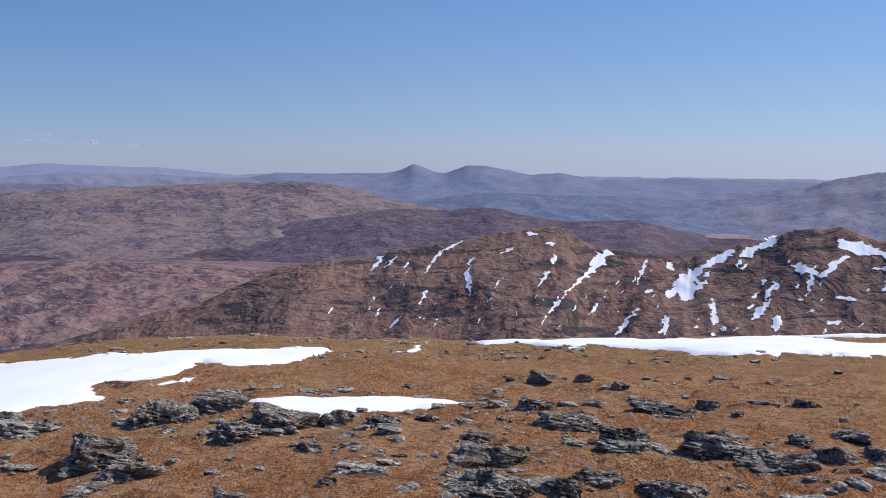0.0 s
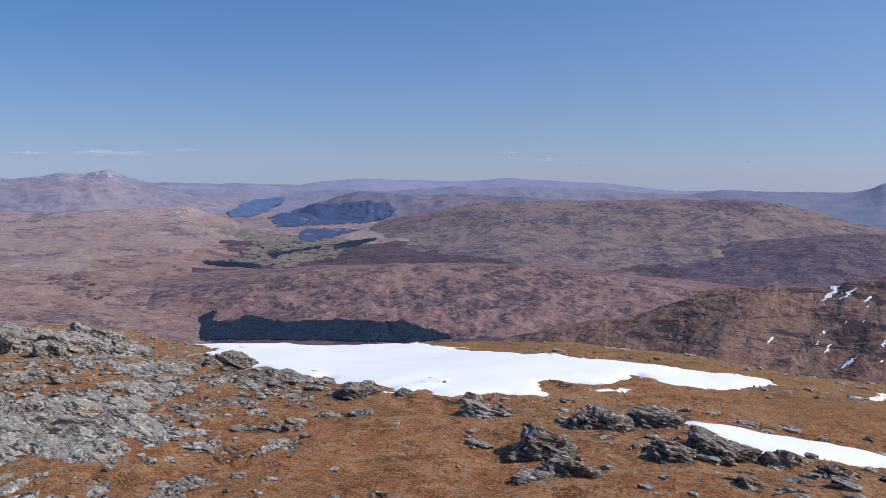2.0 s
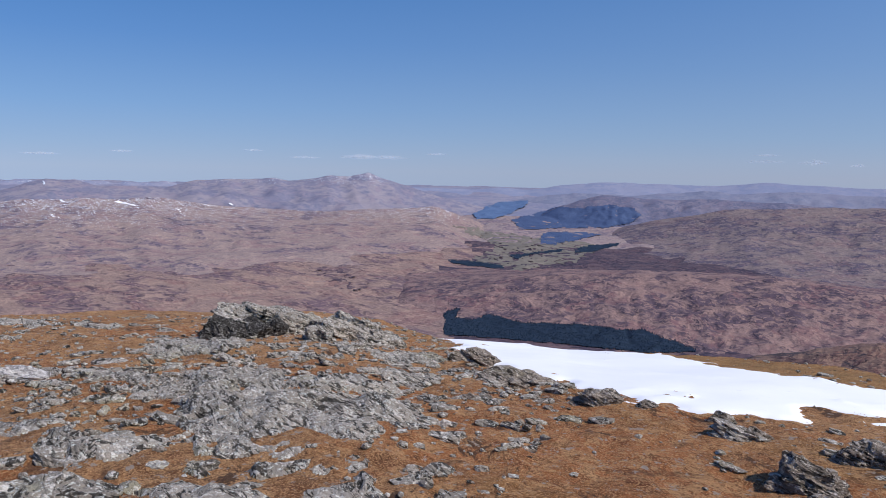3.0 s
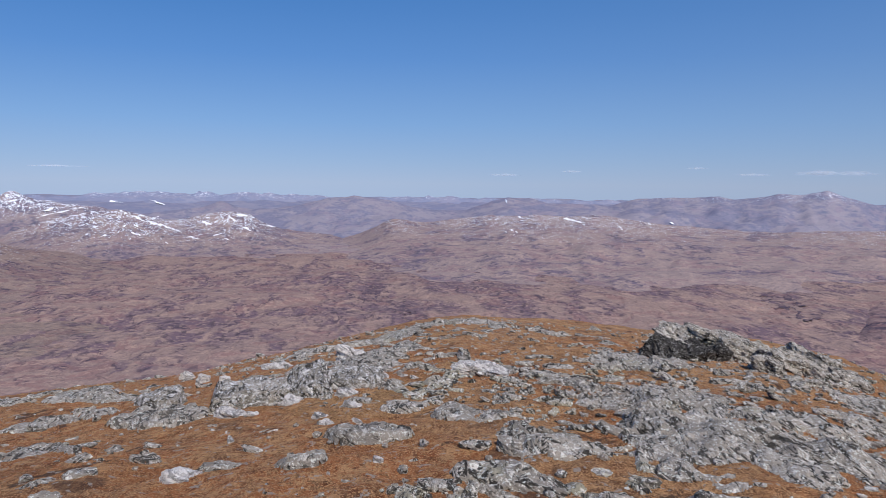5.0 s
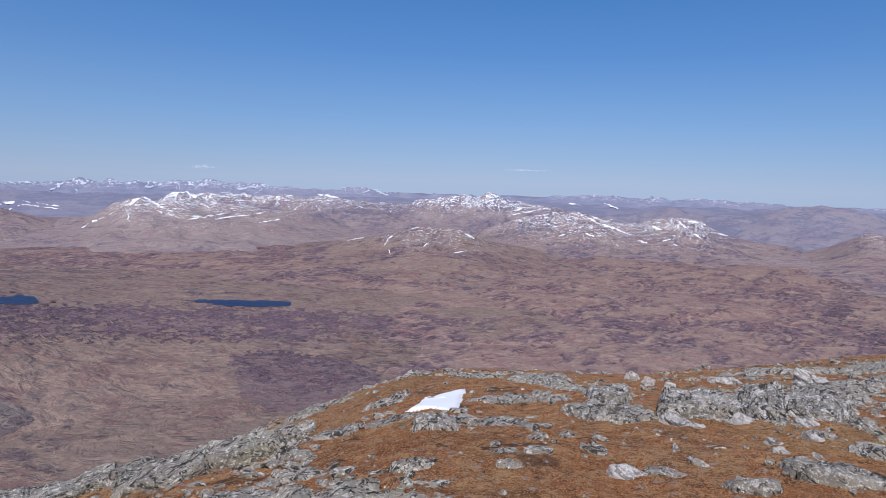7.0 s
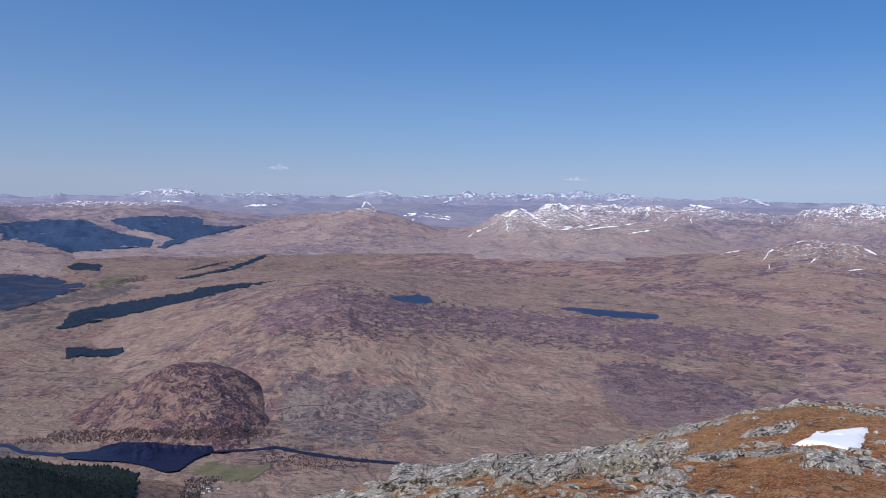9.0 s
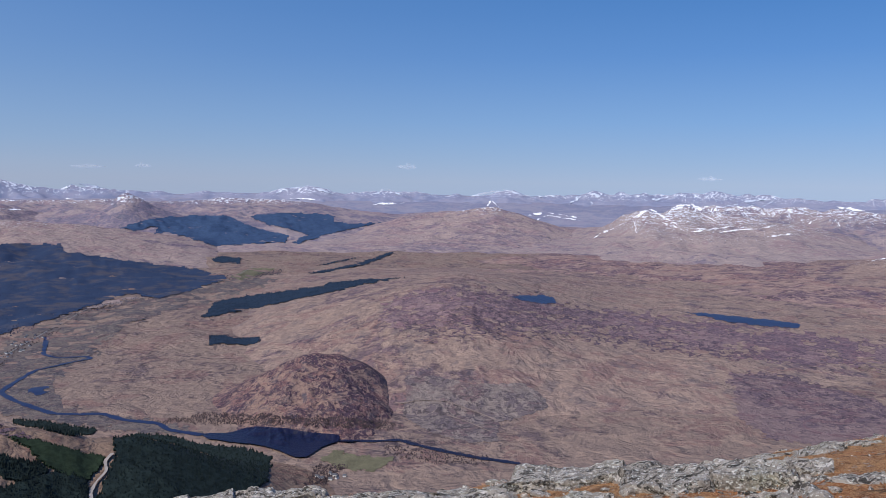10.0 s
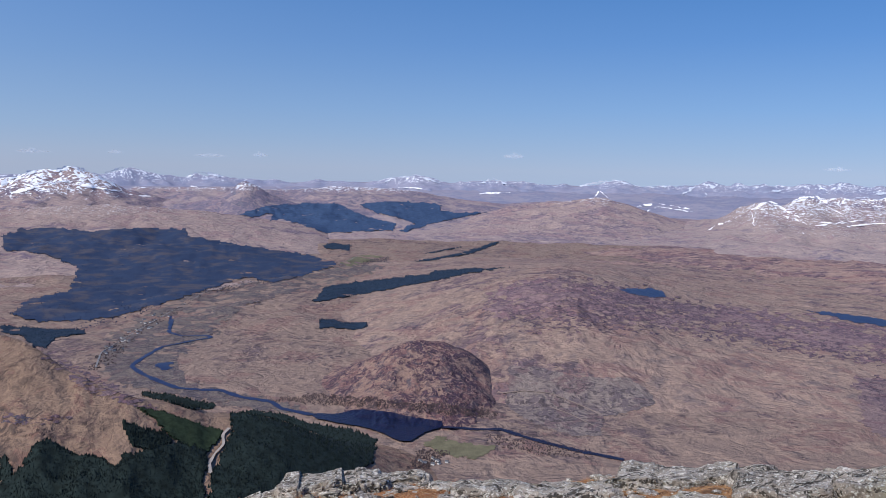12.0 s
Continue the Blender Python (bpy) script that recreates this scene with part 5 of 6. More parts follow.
ROCK_NAMES = {
    "d": ("boulder", "dark layered schist boulder with pale lichen in turf", "boulder", "boulders on the summit turf"),
    "s": ("rock_slab", "flat grey-green schist slab bedded in rusty turf", "rock", "slabs of the summit outcrop"),
    "q": ("quartz_block", "white quartz block lying in turf", "rock", "white quartz blocks"),
}
TAKEN = []


def rock(kind, bearing, r, w, d, h, turn=0.0, parent=None, name="", lift=0.0):
    """One rock on the summit's ground, w wide across the line from the middle, d deep, h high."""
    seed = 1000 + 13 * len(TAKEN)
    x, y = (float(v) for v in polar(bearing, r))
    level = 5 if w > (0.5 if kind == "s" else 0.34) else 4
    flat = kind in "sq"
    rng = random.Random(seed)
    facing = bearing + turn + rng.uniform(-12, 12)
    p, faces = rock_shape(seed, w * 1.15, d * 1.15, h * (0.95 if flat else 0.57), level, flat, 4, facing)
    own = name or ROCK_NAMES[kind][0]
    material = {"d": M_DARK, "s": M_ROCK, "q": M_QUARTZ, "b": M_BLACK}[kind]
    ob = quad_mesh(own, p, faces, material, False)
    ob.matrix_world = pose(x, y, float(summit_z(x, y)) + lift, 0, 0, facing)
    TAKEN.append((x, y, max(w, d) * 0.5))
    if parent:
        m = ob.matrix_world.copy()
        ob.parent = parent
        ob.matrix_world = m
    else:
        tagged(ob, ROCK_NAMES[kind][1], ROCK_NAMES[kind][2], ROCK_NAMES[kind][3])
    return ob


def bench(name, bearing, x0, y0, long, deep, wall, climb, seed, material):
    """A flat slab that rises gently from a low front broken in layers, each with its own overhanging lip."""
    a = radians(bearing)
    u, v = np.meshgrid(np.arange(-long / 2, long / 2, 0.012), np.arange(-0.15, deep, 0.011), indexing="ij")
    front = 0.09 * rolling(u * 1.3, u * 0, seed, 3) + 0.035 * rolling(u * 6, u * 0, seed + 1, 3)
    h, lip = np.full(u.shape, -0.04), np.zeros(u.shape)
    for k in range(4):
        block = np.floor(u / (0.20 + 0.06 * k) + 0.5 * rolling(u * 3, u * 0, seed + 2, 2) + 0.37 * k)
        past = v - front - 0.022 * k - 0.045 * lattice(block, block * 0 + k, seed + 3) - 0.02 * rolling(u * 14, v * 3, seed + 4 + k, 3)
        h = h + wall * (0.32, 0.22, 0.26, 0.20)[k] * ease(past / 0.014) * (1 + 0.3 * lattice(block, block * 0 + k, seed + 9))
        lip = np.maximum(lip, ease(past / 0.014) * np.clip(1 - (past - 0.014) / 0.05, 0, 1))
    h = h + climb * ease((v - front) / deep) * 1.25 + 0.02 * rolling(u * 2.2, v * 2.2, seed + 11, 3) + 0.012 * rolling((u + 0.6 * v) * 4, v * 11, seed + 12, 4, 0.6)
    ends = np.minimum(ease((long / 2 - np.abs(u) + 0.09 * rolling(v * 4, u * 0, seed + 13, 3)) / 0.10), ease((deep - v) / (0.3 * deep)))
    h = (h + 0.06) * ends - 0.06
    v = v - 0.035 * lip
    x, y = x0 - math.cos(a) * u - math.sin(a) * v, y0 - math.sin(a) * u + math.cos(a) * v
    z = summit_z(x, y) + h
    up = h > -0.035
    i, j = np.nonzero(up[:-1, :-1] | up[1:, :-1] | up[:-1, 1:] | up[1:, 1:])
    m = u.shape[1]
    keep, q = np.unique(np.stack([i * m + j, i * m + j + 1, (i + 1) * m + j + 1, (i + 1) * m + j], -1), return_inverse=True)
    ob = quad_mesh(name, np.stack([x, y, z], -1).reshape(-1, 3)[keep], q.reshape(-1, 4), material)
    ob.data.set_sharp_from_angle(angle=radians(34))
    TAKEN.append((x0 - math.sin(a) * 0.3, y0 + math.cos(a) * 0.3, long * 0.5))
    return ob


rock("d", 25.1, 5.3, 0.66, 0.46, 0.27)
rock("d", 21.1, 6.07, 0.51, 0.36, 0.27)
rock("d", 17.4, 6.28, 0.53, 0.37, 0.2)
rock("d", 16.2, 5.57, 0.49, 0.35, 0.17)
rock("d", 12.7, 5.73, 0.59, 0.41, 0.21)
rock("d", 8.3, 5.82, 0.38, 0.26, 0.16)
rock("d", 5.1, 5.67, 0.32, 0.22, 0.11)
rock("d", 1.8, 5.81, 0.2, 0.14, 0.09)
rock("d", 10.5, 5.12, 0.24, 0.17, 0.08)
rock("d", 9.3, 4.19, 0.13, 0.09, 0.07)
rock("d", 23.7, 4.94, 0.41, 0.29, 0.09)
rock("d", 26.2, 4.76, 0.28, 0.2, 0.11)
rock("d", 16.7, 4.17, 0.23, 0.16, 0.1)
rock("d", -2.1, 5.29, 0.33, 0.23, 0.12)
rock("d", -9.5, 5.61, 0.59, 0.42, 0.16)
rock("d", -13.5, 5.11, 0.39, 0.27, 0.23)
rock("d", -16, 6.46, 0.63, 0.44, 0.19)
rock("d", -19.4, 6.81, 0.31, 0.22, 0.11)
rock("d", -6.7, 6.16, 0.35, 0.25, 0.11)
rock("d", -11, 6.41, 0.2, 0.14, 0.07)
rock("d", -21.3, 6.42, 0.13, 0.09, 0.08)
rock("d", -3.4, 4.72, 0.63, 0.44, 0.19)
rock("d", -3, 4.09, 0.5, 0.35, 0.18)
rock("d", -8.6, 4.14, 0.26, 0.18, 0.12)
rock("d", -11.3, 4.37, 0.39, 0.28, 0.12)
rock("d", -19.6, 5.18, 0.62, 0.43, 0.15)
rock("d", -23.6, 5.01, 0.62, 0.43, 0.18)
rock("d", -25.4, 5.58, 0.2, 0.14, 0.12)
rock("d", -27.5, 5.36, 0.31, 0.22, 0.16)
rock("d", -28.6, 6.12, 0.33, 0.23, 0.16)
rock("d", -30.7, 5.52, 0.31, 0.22, 0.15)
rock("d", -16.9, 4.27, 0.48, 0.34, 0.12)
rock("d", -25.8, 7.05, 0.23, 0.16, 0.08)
rock("d", -4.8, 7.68, 0.12, 0.09, 0.09)
rock("d", -7.6, 7.58, 0.41, 0.28, 0.11)
rock("d", -10.4, 7.54, 0.23, 0.16, 0.09)
rock("d", -13.1, 7.24, 0.22, 0.16, 0.1)
rock("s", 29.6, 6.38, 0.53, 0.38, 0.07)
rock("s", 30.3, 5.51, 0.31, 0.19, 0.03)
rock("s", 6.0, 4.43, 0.27, 0.17, 0.04)
rock("s", -13.5, 5.02, 0.45, 0.27, 0.04)
rock("s", -22.8, 6.96, 0.29, 0.18, 0.03)
rock("d", 46, 8.21, 0.95, 0.67, 0.19)
rock("d", 49, 9.47, 0.69, 0.48, 0.21)
rock("d", 39.8, 7.12, 0.61, 0.43, 0.17)
rock("d", 36, 7.1, 0.28, 0.2, 0.07)
rock("d", 30.9, 6.88, 0.31, 0.21, 0.1)
rock("d", 28.7, 6.38, 0.28, 0.19, 0.15)
rock("d", 49.6, 6.91, 0.19, 0.13, 0.07)
rock("q", 51.2, 5.86, 0.18, 0.091, 0.08)
rock("q", 55.4, 9.33, 0.13, 0.063, 0.064)
rock("q", 67, 7.71, 0.18, 0.084, 0.056)
rock("q", 91.1, 10.47, 0.731, 0.42, 0.105)
rock("q", 97, 11.05, 0.5355, 0.308, 0.07)
rock("q", 81.6, 8.51, 0.901, 0.518, 0.085)
rock("q", 88.8, 8.6, 0.16, 0.084, 0.104)
rock("q", 91.5, 8.07, 0.37, 0.182, 0.05)
rock("q", 100.3, 7.15, 0.33, 0.161, 0.065)
rock("q", 93.4, 6.15, 0.18, 0.084, 0.048)
rock("q", 104, 5.1, 0.3, 0.147, 0.056)
rock("q", 89.5, 4.87, 0.09, 0.042, 0.056)
rock("q", 95.8, 7.33, 0.34, 0.168, 0.04)
# flat slabs along the edge above the glen
for b, r, w, d, h in ((130.5, 7.43, 0.7, 0.5, 0.12), (171.9, 7.05, 1.0, 0.7, 0.2), (167.2, 7.44, 0.75, 0.55, 0.13), (145.7, 6.72, 1.1, 0.8, 0.16), (142.6, 7.63, 0.95, 0.7, 0.1), (138.6, 6.19, 0.85, 0.65, 0.15), (133.1, 6.3, 0.8, 0.6, 0.2), (150.5, 6.6, 0.8, 0.6, 0.08), (156.5, 6.9, 0.9, 0.6, 0.09), (162.0, 6.7, 0.8, 0.55, 0.08)):
    bx, by = (float(v) for v in polar(b, r - d * 0.35))
    tagged(bench("rock_slab", b, bx, by, w * 1.1, d * 1.2, h * 0.75, h * 0.55, int(400 + b * 7), M_ROCK), *ROCK_NAMES["s"][1:])


crag = tagged(new("crag"), "jutting crag of grey schist with a dark overhang", "crag")
for kind, b, r, w, d, h, up in (("b", 68.0, 11.0, 0.74, 0.5, 0.60, 0.0), ("b", 66.2, 10.9, 0.78, 0.5, 0.62, 0.0), ("b", 64.5, 11.0, 0.6, 0.4, 0.54, 0.0), ("d", 65.2, 11.9, 0.8, 0.6, 0.46, 0.0), ("s", 67.1, 11.35, 1.0, 1.0, 0.12, 0.30), ("s", 64.6, 11.5, 0.9, 0.9, 0.12, 0.30), ("s", 64.0, 11.2, 0.6, 0.5, 0.34, 0.0),
                                ("s", 62.4, 11.3, 0.95, 0.9, 0.42, 0.0), ("s", 60.2, 11.2, 1.0, 0.9, 0.40, 0.0), ("s", 58.2, 11.6, 0.9, 0.8, 0.44, 0.0), ("s", 61.1, 10.2, 0.45, 0.4, 0.26, 0.0), ("s", 56.6, 11.1, 0.9, 0.7, 0.24, 0.0)):
    rock(kind, b, r, w, d, h, parent=crag, name="block", lift=up)

veined = tagged(new("outcrop"), "long grey schist outcrop veined with white quartz", "outcrop")
for b, d, long, deep, wall, climb, seed in ((105.4, 16.1, 0.62, 0.55, 0.12, 0.08, 310), (97.4, 16.6, 1.25, 0.85, 0.15, 0.15, 330), (91.3, 15.5, 0.66, 0.60, 0.12, 0.08, 350)):
    bench("main_slab", b, *site(b, d, 103), long, deep, wall, climb, seed, M_VEINED).parent = veined
for b, d, w, h in ((100.6, 17.0, 0.30, 0.07), (98.8, 17.2, 0.17, 0.05), (97.4, 15.9, 0.20, 0.09), (96.0, 15.6, 0.22, 0.10), (91.6, 16.0, 0.34, 0.06), (91.3, 16.9, 0.26, 0.05), (93.6, 17.6, 0.19, 0.04), (89.2, 14.8, 0.30, 0.08), (103.6, 14.3, 0.34, 0.16), (102.4, 14.6, 0.22, 0.18), (100.9, 14.9, 0.20, 0.19)):
    qx, qy = site(b, d, 103)
    rock("q", math.degrees(math.atan2(-qx, qy)), math.hypot(qx, qy), w, w * 0.5, h, parent=veined, name="quartz_lump")

# ---- bedrock that breaks through the turf in tilted ledges ----
# where slabs stand out: bearing, distance, width, depth, height
SEEDS = []
SEEDS += [(70.7, 10.05, 1.19, 1.18, 0.11), (70.1, 7.02, 0.99, 0.83, 0.09), (65.3, 6.04, 0.72, 0.85, 0.10), (64.6, 5.48, 0.56, 0.52, 0.07), (58.5, 5.53, 0.58, 0.84, 0.11), (60.0, 7.18, 0.90, 0.57, 0.06), (53.7, 7.91, 0.98, 0.59, 0.06), (54.8, 5.53, 0.31, 0.30, 0.04), (52.5, 5.77, 0.27, 0.26, 0.03), (63.1, 4.93, 0.23, 0.23, 0.03), (66.6, 4.92, 0.34, 0.27, 0.04), (53.2, 4.58, 0.39, 0.23, 0.03), (60.6, 4.52, 0.16, 0.18, 0.03), (58.8, 4.49, 0.17, 0.13, 0.02), (70.3, 4.60, 0.39, 0.28, 0.04), (64.9, 4.57, 0.37, 0.22, 0.03), (54.4, 9.46, 0.99, 1.05, 0.10), (63.4, 8.82, 0.37, 0.30, 0.03)]
SEEDS += [(61.3, 8.84, 0.35, 0.32, 0.03), (54.9, 6.61, 0.23, 0.24, 0.03), (105.3, 7.48, 0.72, 0.73, 0.12), (118.5, 6.19, 0.47, 0.35, 0.06), (106.3, 5.78, 0.23, 0.26, 0.05), (101.1, 5.21, 0.36, 0.22, 0.04), (98.0, 6.20, 0.28, 0.17, 0.03), (120.4, 4.86, 0.36, 0.22, 0.03), (82.3, 6.22, 0.70, 0.54, 0.09), (90.1, 5.58, 0.61, 0.38, 0.07), (81.5, 4.63, 0.46, 0.34, 0.07), (76.8, 4.53, 0.45, 0.28, 0.06), (74.4, 5.27, 0.65, 0.42, 0.08), (69.0, 6.24, 0.62, 0.67, 0.11), (64.8, 6.25, 0.60, 0.67, 0.11), (70.1, 9.86, 1.37, 0.92, 0.12), (95.4, 4.93, 0.29, 0.21, 0.04), (99.1, 4.21, 0.33, 0.20, 0.05)]
SEEDS += [(87.9, 4.23, 0.33, 0.23, 0.05), (72.5, 7.47, 0.45, 0.38, 0.06), (75.8, 7.89, 0.65, 0.57, 0.08), (88.0, 6.57, 0.50, 0.31, 0.05), (112.6, 4.97, 0.19, 0.13, 0.03), (110.0, 8.01, 0.64, 0.39, 0.05), (114.4, 7.95, 0.61, 0.45, 0.07), (126.4, 6.80, 0.52, 0.65, 0.12), (122.7, 6.85, 0.58, 0.50, 0.09), (118.3, 6.43, 0.36, 0.27, 0.05), (122.1, 8.40, 0.64, 0.39, 0.05), (125.7, 4.40, 0.36, 0.22, 0.04), (128.0, 5.31, 0.58, 0.35, 0.05), (121.9, 8.60, 0.46, 0.28, 0.04), (160.1, 6.36, 0.74, 0.44, 0.09), (154.5, 6.34, 0.87, 0.52, 0.08), (144.4, 5.93, 0.47, 0.29, 0.06), (176.6, 7.70, 0.50, 0.30, 0.06)]


def ledges(x, y):
    """Height of the tilted plates: each rises southward to a broken edge."""
    t = 0.93 * x - 0.37 * y
    s = 0.37 * x + 0.93 * y + 0.30 * rolling(x * 0.7, y * 0.7, 201, 3) + 0.09 * rolling(x * 3.1, y * 3.1, 203, 3)
    total = 0.0
    for k, (size, high, long) in enumerate(((1.25, 0.15, 1.7), (0.46, 0.085, 0.75), (0.17, 0.026, 0.33))):
        row = np.floor(s / size)
        f = s / size - row
        rough_t = t + 0.16 * long * rolling(x * 2.2, y * 2.2, 206 + k, 3)
        ends = []
        for step in (0, 1):
            across = rough_t / long + 0.5 * lattice(row + step, row * 0, 220 + k)
            block = np.floor(across)
            g = across - block
            c0, c1 = lattice(row + step, block - 1, 230 + k), lattice(row + step, block, 230 + k)
            ends.append(high * (0.55 + 0.45 * (c0 + (c1 - c0) * ease(g / 0.12))) - 0.25 * high * ease(1 - np.abs(g - 0.06) / 0.06))
        turn = ease((f - 0.88) / 0.12)
        total = total + ends[0] * np.clip(1 - f / 0.9, 0, 1) ** 0.9 * (1 - turn) + ends[1] * turn
    return total


def bedrock(x, y):
    """How far the rock stands above the turf (below it where negative)."""
    b, r = np.degrees(np.arctan2(-x, y)) % 360, np.hypot(x, y)
    share = -0.17 + 0.112 * ease((b - 44) / 14) * ease((126 - b) / 16) + 0.10 * ease((b - 116) / 14) * ease((196 - b) / 14)
    share = share - 0.09 * ease((b - 82) / 8) * ease((118 - b) / 8) * ease((6.6 - r) / 1.2) - 0.10 * ease((5.4 - r) / 1.2) * ease((58 - b) / 6)
    rise = share + 0.105 * rolling(x * 0.6, y * 0.6, 211, 3) + 0.06 * rolling(x * 2.0, y * 2.0, 214, 3)
    rise = rise - 0.22 * ease((b - 87) / 3) * ease((111 - b) / 3) * ease((r - 4.9) / 0.5) * ease((7.6 - r) / 0.5)
    rugged = 0.45 * rolling(x * 2.6, y * 2.6, 219, 4, 0.6)
    for sb, sr, w, d, h in SEEDS:
        sx, sy = polar(sb, sr)
        a = radians(sb)
        u = (x - sx) * math.cos(a) + (y - sy) * math.sin(a)
        v = -(x - sx) * math.sin(a) + (y - sy) * math.cos(a)
        bump = np.clip(1.2 - (u / (0.66 * w)) ** 2 - (v / (0.66 * d)) ** 2 + rugged, -1, 1)
        rise = np.maximum(rise, -0.16 + 0.175 * ease(bump / 0.85)) + 0.28 * h * ease(bump)
    rise = rise + 0.54 * ledges(x, y) - 0.045
    return rise + 0.013 * rolling(x * 8, y * 8, 217, 4, 0.65) + 0.006 * rolling(x * 30, y * 30, 218, 2)


def outcrops():
    """The exposed bedrock, each piece that stands clear of its neighbours as a rock of its own."""
    cb, cr = np.arange(40, 199, 0.22), np.exp(np.arange(math.log(3.3), math.log(17), 0.0062))
    CB, CR = np.meshgrid(cb, cr, indexing="ij")
    x, y = polar(CB, CR)
    rise = bedrock(x, y)
    ok = rise > 0.002
    snowed = np.zeros(x.shape, bool)
    for poly in SNOWS:
        mx, my = sum(p[0] for p in poly) / len(poly), sum(p[1] for p in poly) / len(poly)
        snowed |= inside([(mx + (px - mx) * 1.06, my + (py - my) * 1.06) for px, py in poly], x, y)
    ok &= ~snowed
    grown = np.pad(ok, 1)
    near = grown[1:-1, 1:-1] | grown[:-2, 1:-1] | grown[2:, 1:-1] | grown[1:-1, :-2] | grown[1:-1, 2:]
    z = summit_z(x, y) + np.where(near & ~snowed, np.maximum(rise, -0.12), -0.03)
    n, m = x.shape
    whole = near[:-1, :-1] & near[1:, :-1] & near[:-1, 1:] & near[1:, 1:]
    # pieces wider than a stride part along wavering joints
    wx, wy = x[:-1, :-1], y[:-1, :-1]
    wave = 0.35 * rolling(wx * 1.3, wy * 1.3, 241, 3)
    stretch = np.floor((0.93 * wx - 0.37 * wy + wave) / 1.9) * 57 + np.floor((0.37 * wx + 0.93 * wy + wave) / 1.25)
    label = np.where(whole, np.arange(whole.size).reshape(whole.shape), -1)
    for _ in range(600):
        best = label.copy()
        for p, q in ((np.s_[1:, :], np.s_[:-1, :]), (np.s_[:, 1:], np.s_[:, :-1])):
            same = whole[p] & whole[q] & (stretch[p] == stretch[q])
            best[p] = np.where(same, np.maximum(best[p], label[q]), best[p])
            best[q] = np.where(same, np.maximum(best[q], label[p]), best[q])
        if (best == label).all():
            break
        label = best
    i, j = np.nonzero(whole)
    quads = np.stack([i * m + j, (i + 1) * m + j, (i + 1) * m + j + 1, i * m + j + 1], -1)
    own = label[i, j]
    order = np.argsort(own, kind="stable")
    quads, own = quads[order], own[order]
    co = np.stack([x, y, z], -1).reshape(-1, 3)
    crumbs_of_rock = []
    for piece in np.split(quads, np.nonzero(np.diff(own))[0] + 1):
        if len(piece) < 70:
            crumbs_of_rock.append(piece)
            continue
        used, q = np.unique(piece, return_inverse=True)
        ob = quad_mesh("rock_outcrop", co[used], q.reshape(-1, 4)[:, ::-1], M_ROCK)
        ob.data.set_sharp_from_angle(angle=radians(32))
        tagged(ob, "pale grey schist bedrock breaking through rusty turf in ledges", "rock", "bedrock of the summit")
    rest = np.concatenate(crumbs_of_rock)
    used, q = np.unique(rest, return_inverse=True)
    tagged(quad_mesh("small_outcrops", co[used], q.reshape(-1, 4)[:, ::-1], M_ROCK, False), "small tips of grey bedrock in turf", "rubble", kind="stuff")


outcrops()

# loose slabs and stones, alike in kind, strewn by chance
rng = np.random.default_rng(77)


def stony(b, r):
    """How rocky the ground is, by bearing and distance."""
    base = 0.26 + 0.74 * ease((b - 33) / 20) * ease((150 - b) / 12) + 0.5 * ease((b - 135) / 12)
    x, y = polar(b, r)
    return base * np.clip(0.55 + 0.9 * rolling(x * 0.5, y * 0.5, 55, 3), 0.05, 1)


def strewn(name, count, low, high, shapes, label, category, group, near, furthest, need):
    made = 0
    while made < count:
        b = rng.uniform(-37, 200)
        r = near * (furthest / near) ** rng.uniform(0, 1)
        if rng.uniform() > need(b, r):
            continue
        x, y = (float(v) for v in polar(b, r))
        if any(math.hypot(x - tx, y - ty) < s * 0.75 for tx, ty, s in TAKEN) or in_snow(x, y):
            continue
        scale = low + (high - low) * rng.uniform() ** 2.2
        ob = new(name, shapes[int(rng.integers(len(shapes)))])
        ob.matrix_world = pose(x, y, float(summit_z(x, y)) - scale * 0.02, rng.uniform(-6, 6), rng.uniform(-6, 6), 35 + rng.uniform(-40, 40) + 180 * int(rng.integers(2)) * (scale < 0.3)) @ Matrix.Diagonal((scale, scale * rng.uniform(0.6, 1), scale, 1))
        if scale > 0.22:
            TAKEN.append((x, y, scale * 0.45))
        tagged(ob, label, category, group)
        made += 1


def in_snow(x, y):
    return any(bool(inside(poly, np.array([x]), np.array([y]))[0]) for poly in SNOWS)


def on_snow(b, r):
    x, y = polar(b, r)
    hit = np.zeros(len(b), bool)
    for poly in SNOWS:
        hit |= inside(poly, x, y)
    return hit


def shape_set(name, count, level, flat, high, material, seed):
    made = []
    for k in range(count):
        p, faces = rock_shape(seed + 31 * k, 1.0, 0.72, high * 0.5, level, flat, 4)
        ob = quad_mesh(name, p, faces, material, False)
        made.append(ob.data)
        bpy.data.objects.remove(ob)
    return made


SLABS = shape_set("slab_shape", 12, 4, True, 0.34, M_ROCK, 5000)
STONES = shape_set("stone_shape", 8, 3, True, 0.45, M_ROCK, 6000) + shape_set("dark_stone_shape", 5, 3, False, 0.42, M_DARK, 6500)
WHITES = shape_set("quartz_shape", 4, 3, False, 0.55, M_QUARTZ, 7000)
strewn("rock_slab", 90, 0.15, 0.5, SLABS, "weathered grey schist slab half sunk in turf", "rock", "small slabs of the summit", 3.4, 17, lambda b, r: stony(b, r) * (1.0 if 38 < b < 150 else 0.12 * (r < 8)))
strewn("stone", 290, 0.04, 0.20, STONES, "loose angular grey stone on turf", "stone", "loose stones on the summit", 3.2, 15, stony)
strewn("quartz_stone", 60, 0.05, 0.16, WHITES, "loose white quartz stone", "stone", "loose quartz stones", 3.4, 14, lambda b, r: 1.0 if 52 < b < 128 else 0.10)

